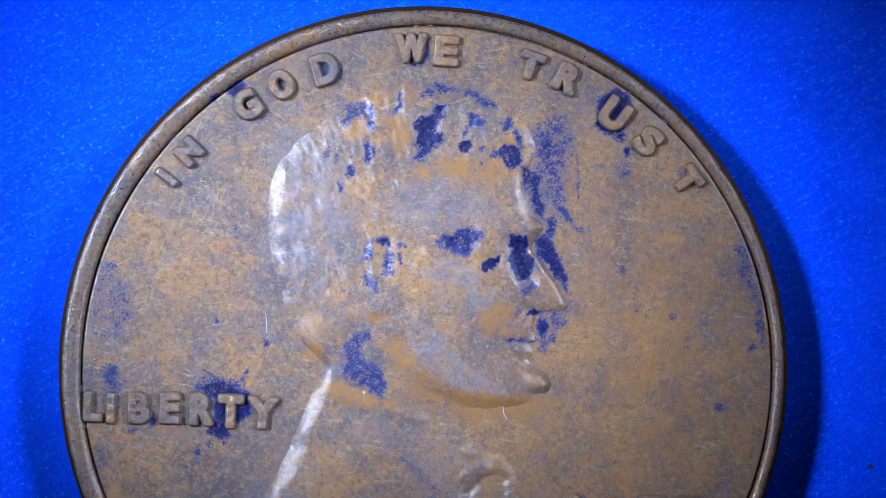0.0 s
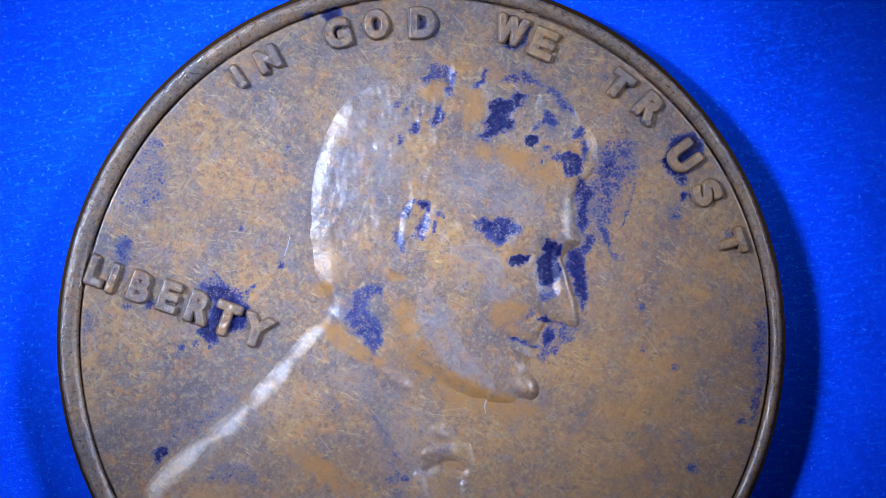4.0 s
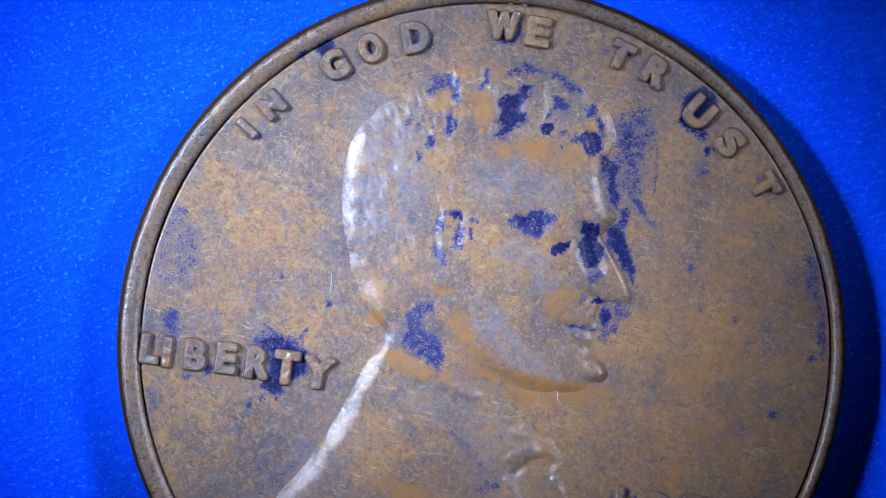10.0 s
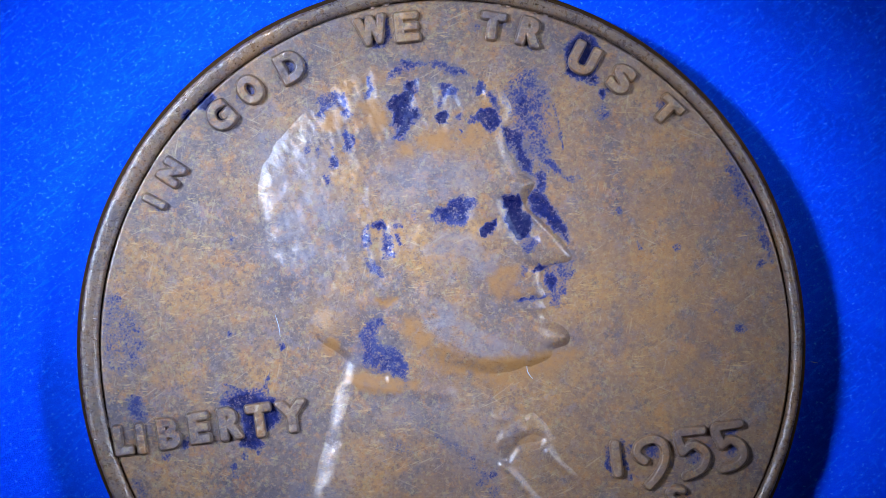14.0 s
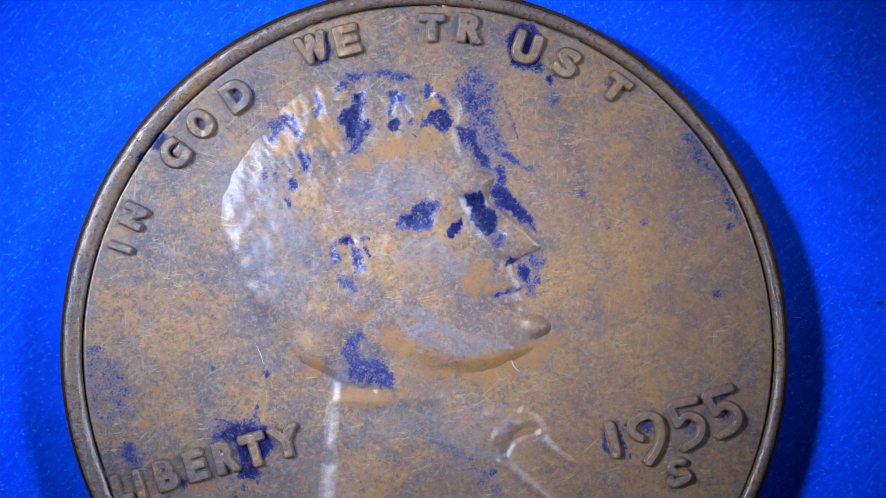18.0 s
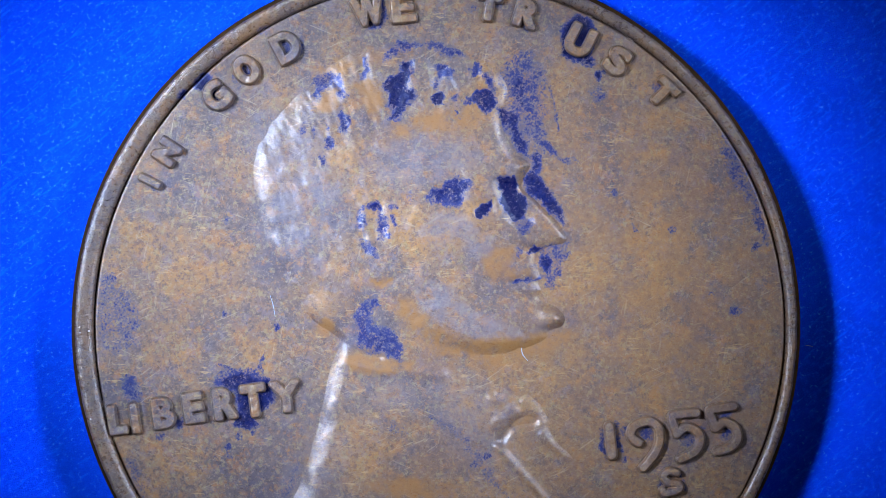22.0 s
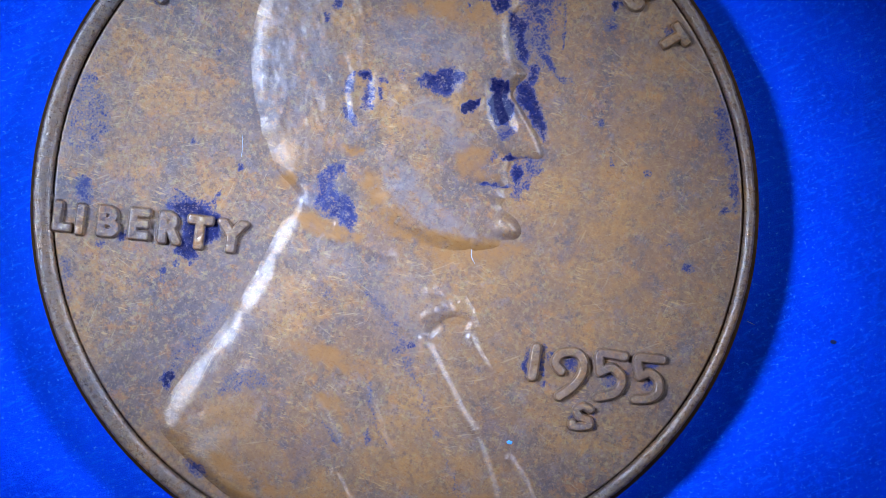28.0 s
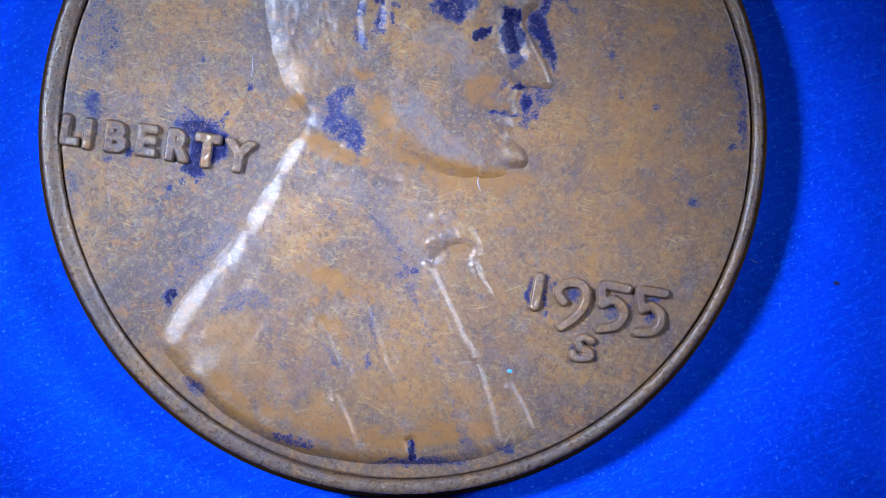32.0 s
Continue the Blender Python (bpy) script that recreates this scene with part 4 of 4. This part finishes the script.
def bust(parent):
    edge = smooth_line(HEAD_EDGE + NECK_EDGE + COAT_EDGE, 6, closed=True)
    a, b = edge, np.roll(edge, -1, 0)

    def height(x, y):
        wx, wy = x + 0.025 * lattice(x, y, 0.35, 11), y + 0.025 * lattice(x, y, 0.35, 12)
        d = np.where(inside(wx, wy, a, b), 1, -1) * distance(wx, wy, a, b)
        total, width, lift = np.zeros_like(x), np.zeros_like(x), np.zeros_like(x)
        for sx, sy, w, k in SHOULDERS + HEMS:
            share = ((x - sx) ** 2 + (y - sy) ** 2 + 0.02) ** -2.0
            total, width, lift = total + share, width + share * w, lift + share * k
        width, lift = width / total, lift / total
        width = width * (1 + 0.22 * lattice(x, y, 0.55, 31))
        t = np.clip((d + 0.03) / width, 0, 1)
        h = lift * (1 - (1 - t) ** 2.0)
        # the body of the relief swells gently; the coat lies lower and fades to the front
        front = np.clip((x - 1.0) / 1.5, 0, 1) * np.clip((-y - 0.7) / 1.0, 0, 1)
        h = h + 0.075 * (1 - 0.8 * front) * (1 - (1 - np.clip(d / 2.4, 0, 1)) ** 2)
        cut = np.clip(d / 0.25, 0, 1)
        for k, soft, outline in HOLLOWS:
            line = smooth_line(outline, 5, closed=True)
            after = np.roll(line, -1, 0)
            sd = np.where(inside(wx, wy, line, after), 1, -1) * distance(wx, wy, line, after)
            h = h - np.clip(d / 0.12, 0, 1) * k * rounded(sd + 0.1 * soft, soft)
        # the step under the jaw, which fades into the neck
        jaw = smooth_line(JAW, 6)
        below = np.concatenate([jaw, [(4.2, -0.9), (4.0, -4.5), (-1.2, -4.5), (-1.2, 0.9)]])
        after = np.roll(below, -1, 0)
        fall = np.where(inside(wx, wy, below, after), 1, -1) * distance(wx, wy, jaw[:-1], jaw[1:])
        h = h - 0.11 * rounded(fall + 0.1, 0.42) * (1 - rounded(fall - 0.3, 1.7)) * np.clip((x + 0.7) / 1.3, 0, 1) * np.clip(d / 0.12, 0, 1)
        for k, w, p in ridges:
            line = smooth_line(p, 4)
            h = h + cut * k * np.exp(-(distance(x, y, line[:-1], line[1:]) / w) ** 2)
        # locks of hair over the crown and the back of the head
        locks = np.clip((y - 5.2 + 3.4 * np.clip(-0.4 - x, 0, 1.4)) / 0.6, 0, 1) * np.clip((y - 0.9) / 1.2, 0, 1)
        swirl = lattice(x * 1.5 + 0.4 * y, y * 0.9 - 0.4 * x, 0.36, 21) * 0.65 + lattice(x * 2.2 + y, (y - x) * 0.8, 0.24, 22) * 0.35
        h = h + cut * (locks * 0.014 * swirl + 0.006 * lattice(x, y, 0.6, 23)) + np.clip(d / 0.1, 0, 1) * (0.0065 * lattice(x, y, 0.34, 25) + 0.003 * lattice(x, y, 0.15, 24))
        return FIELD - 0.02 + np.where(d > -0.03, np.maximum(h, 0.002), 0)
    mesh = sheet_mesh("bust", -6.1, -9.0, 4.7, 7.9, 0.025, height, lambda x, y, h: h > FIELD - 0.0199)
    return part("bust", coated(mesh), bronze, parent, "worn raised profile bust in low relief")


def coin():
    thing = tagged(new("coin"), "worn brown bronze coin with blue-black tarnish, lying on blue card", "coin")
    # flat field, gently dished towards the rim
    reach = lambda x, y: np.hypot(x - RIM_SHIFT, y)
    flat = lambda x, y: FIELD + 0.012 * lattice(x, y, 1.6, 3) + 0.004 * lattice(x, y, 0.4, 4) - 0.008 * np.clip((reach(x, y) - 8.6) / 0.4, 0, 1) - 0.18 * np.clip((reach(x, y) - 9.055) / 0.045, 0, 1)
    part("field", coated(sheet_mesh("field", -9.2, -9.3, 9.35, 9.3, 0.04, flat, lambda x, y, h: reach(x, y) < 9.14)), bronze, thing)
    # rim and edge: radius, height, share of the shifted, uneven inner border
    profile = [(9.13, 1.02, 1), (9.105, 1.12, 1), (9.10, 1.22, 1), (9.105, 1.30, 1), (9.125, 1.355, 1), (9.16, 1.388, 0.85), (9.23, 1.408, 0.6), (9.30, 1.418, 0.4), (9.36, 1.421, 0.2), (9.40, 1.418, 0.1), (9.43, 1.410, 0), (9.453, 1.397, 0), (9.47, 1.380, 0), (9.482, 1.358, 0)]
    part("rim", coated(lathe("rim", profile, 1440, 0.02, 0.013)), rubbed_bronze, thing, "raised brown rim with a shiny worn crest")
    # Brown edge, darkened and without gloss so its colour holds the contact shade.
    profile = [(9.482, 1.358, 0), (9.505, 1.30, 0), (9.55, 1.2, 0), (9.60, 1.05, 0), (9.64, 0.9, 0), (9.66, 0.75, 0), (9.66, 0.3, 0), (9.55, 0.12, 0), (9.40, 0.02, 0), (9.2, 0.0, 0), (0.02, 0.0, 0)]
    part("edge", coated(lathe("edge", profile, 1440, 0.0, 0.013)), edge_bronze, thing, "brown outer edge, darker for the shade put into its colour")
    bust(thing)
    for item in MOTTO + WORD:
        letter(*item, thing)
    for name, width, lines in NUMERALS:
        numeral(name, width, lines, thing)
    return thing


def fibre(points, thick, height, label):
    """A short pale fibre, also used for a scratch, along the points, mm, lying at that height."""
    line = smooth_line(points, 5)
    bm = bmesh.new()
    rings = []
    for k, (x, y) in enumerate(line):
        ahead = line[min(k + 1, len(line) - 1)] - line[max(k - 1, 0)]
        side = Vector((-ahead[1], ahead[0], 0)).normalized()
        thin = thick * (1 - 0.5 * abs(2 * k / (len(line) - 1) - 1))
        centre = Vector((x, y, height + thin))
        rings.append([bm.verts.new((centre + (side * math.cos(q) + Vector((0, 0, math.sin(q)))) * thin) * MM) for q in (0, 1.05, 2.1, 3.14, 4.19, 5.24)])
    for p, q in zip(rings, rings[1:]):
        for i in range(6):
            bm.faces.new((p[i], p[(i + 1) % 6], q[(i + 1) % 6], q[i]))
    bm.faces.new(rings[0])
    bm.faces.new(rings[-1])
    bmesh.ops.recalc_face_normals(bm, faces=bm.faces)
    mesh = bpy.data.meshes.new("lint")
    bm.to_mesh(mesh)
    bm.free()
    mesh.materials.append(lint_grey)
    return tagged(new("lint", mesh), label, "lint")


def top_of(ob, x, y):
    """Height of the mesh at the place, mm."""
    co = np.empty(len(ob.data.vertices) * 3)
    ob.data.vertices.foreach_get("co", co)
    co = co.reshape(-1, 3) / MM
    return float(co[np.argmin((co[:, 0] - x) ** 2 + (co[:, 1] - y) ** 2), 2])


def crumb(name, x, y, z, size, material, label):
    """A flat uneven crumb resting at height z, mm."""
    bm = bmesh.new()
    bmesh.ops.create_icosphere(bm, subdivisions=2, radius=1)
    for v in bm.verts:
        f = 0.75 + 0.5 * noise.noise(v.co * 2.1)
        v.co = Vector((x + v.co.x * size * f, y + v.co.y * 0.65 * size * f, z + 0.15 * size + v.co.z * 0.25 * size * f)) * MM
    mesh = bpy.data.meshes.new(name)
    bm.to_mesh(mesh)
    bm.free()
    mesh.materials.append(material)
    return tagged(new(name, mesh), label, "dirt")


penny = coin()
relief = next(o for o in penny.children if o.name == "bust")
ground = next(o for o in penny.children if o.name == "field")
stage = [
    card(), penny,
    fibre([(9.63, -2.38), (9.73, -2.42), (9.83, -2.46)], 0.009, 0.01, "tiny pale lint fibre on blue card beside the coin"),
    fibre([(2.14, -0.82), (2.10, -1.10), (2.25, -1.39)], 0.015, top_of(relief, 2.10, -1.10), "short curved pale fibre lying on the bronze coin"),
    # A pale scratch in the metal, laid on as a thin strand.
    fibre([(-4.12, 1.66), (-4.09, 1.36), (-4.10, 1.07)], 0.009, top_of(ground, -4.09, 1.36), "fine straight pale scratch on the bronze coin, made as a thin strand"),
    crumb("grit", 11.97, -2.78, 0.0, 0.11, dark_grit, "tiny dark crumb of dirt on blue card"),
    crumb("dust_speck", 3.43, -5.94, top_of(relief, 3.43, -5.94), 0.1, blue_dust, "light blue speck of paper dust on the coin"),
]

# seconds, coin centre in mm, turn in degrees; the card is pushed about under the lens by its edge
SLIDE = [
    (0, -0.530, -3.218, 0.80),
    (0.5, -0.532, -3.264, 0.69),
    (1, -0.691, -3.314, -0.00),
    (1.5, -0.649, -2.970, -3.88),
    (2, -0.826, -2.386, -8.98),
    (2.5, -0.639, -2.322, -12.78),
    (3, -0.638, -2.323, -12.76),
    (3.5, -0.604, -2.365, -14.28),
    (5.5, -0.562, -2.513, -24.89),
    (6, -0.559, -2.524, -24.80),
    (6.5, -0.393, -2.869, -23.70),
    (7, -0.060, -2.963, -19.08),
    (7.5, -0.058, -2.169, -16.37),
    (8, 0.986, -2.758, -13.70),
    (8.5, 0.788, -2.645, -8.73),
    (9, 0.764, -2.558, -6.74),
    (9.5, 0.864, -2.625, -6.42),
    (10, 1.013, -2.607, -5.19),
    (10.5, 0.914, -2.541, -3.77),
    (11, 0.653, -2.078, -0.46),
    (11.5, 0.696, -2.010, 0.09),
    (12, 0.943, -2.210, 0.58),
    (12.5, 0.958, -2.553, 3.80),
    (13, 0.315, -2.336, 6.71),
    (13.5, 0.388, -2.470, 8.12),
    (14, -0.047, -2.559, 11.20),
    (14.5, -0.079, -2.549, 11.89),
    (15, -0.072, -2.636, 12.27),
    (15.5, -0.383, -2.734, 14.79),
    (17.5, -0.496, -2.680, 17.11),
    (18, -0.493, -2.708, 18.98),
    (18.5, -0.621, -2.650, 20.25),
    (19, -0.621, -2.650, 20.25),
    (19.5, -0.620, -2.645, 20.25),
    (20, -0.620, -2.643, 20.25),
    (20.5, -0.620, -2.644, 20.24),
    (21, -0.558, -2.572, 19.66),
    (21.5, -0.408, -2.524, 16.14),
    (22, -0.186, -2.063, 10.91),
    (22.5, -0.186, -2.061, 10.90),
    (23, -0.103, -2.295, 8.07),
    (23.5, -0.145, -2.156, 3.27),
    (24, -0.236, -2.117, 3.12),
    (24.5, -0.603, -1.965, 0.29),
    (26.5, -0.893, -1.178, -2.10),
    (27, -1.178, -0.493, -2.78),
    (27.5, -1.249, 0.414, -3.37),
    (28, -1.280, 1.076, -3.82),
    (28.5, -1.373, 1.556, -3.88),
    (29, -1.335, 2.116, -4.05),
    (29.5, -1.352, 2.411, -3.97),
    (30, -1.326, 2.657, -3.69),
    (30.5, -1.333, 2.738, -3.73),
    (31, -1.436, 2.830, -4.29),
    (31.5, -1.432, 2.837, -4.28),
    (32, -1.069, 3.045, -5.73),
]


def motions():
    for thing in stage:
        walk(thing, [(t, pose(x * MM, y * MM, 0, 0, 0, turn)) for t, x, y, turn in SLIDE])


motions()
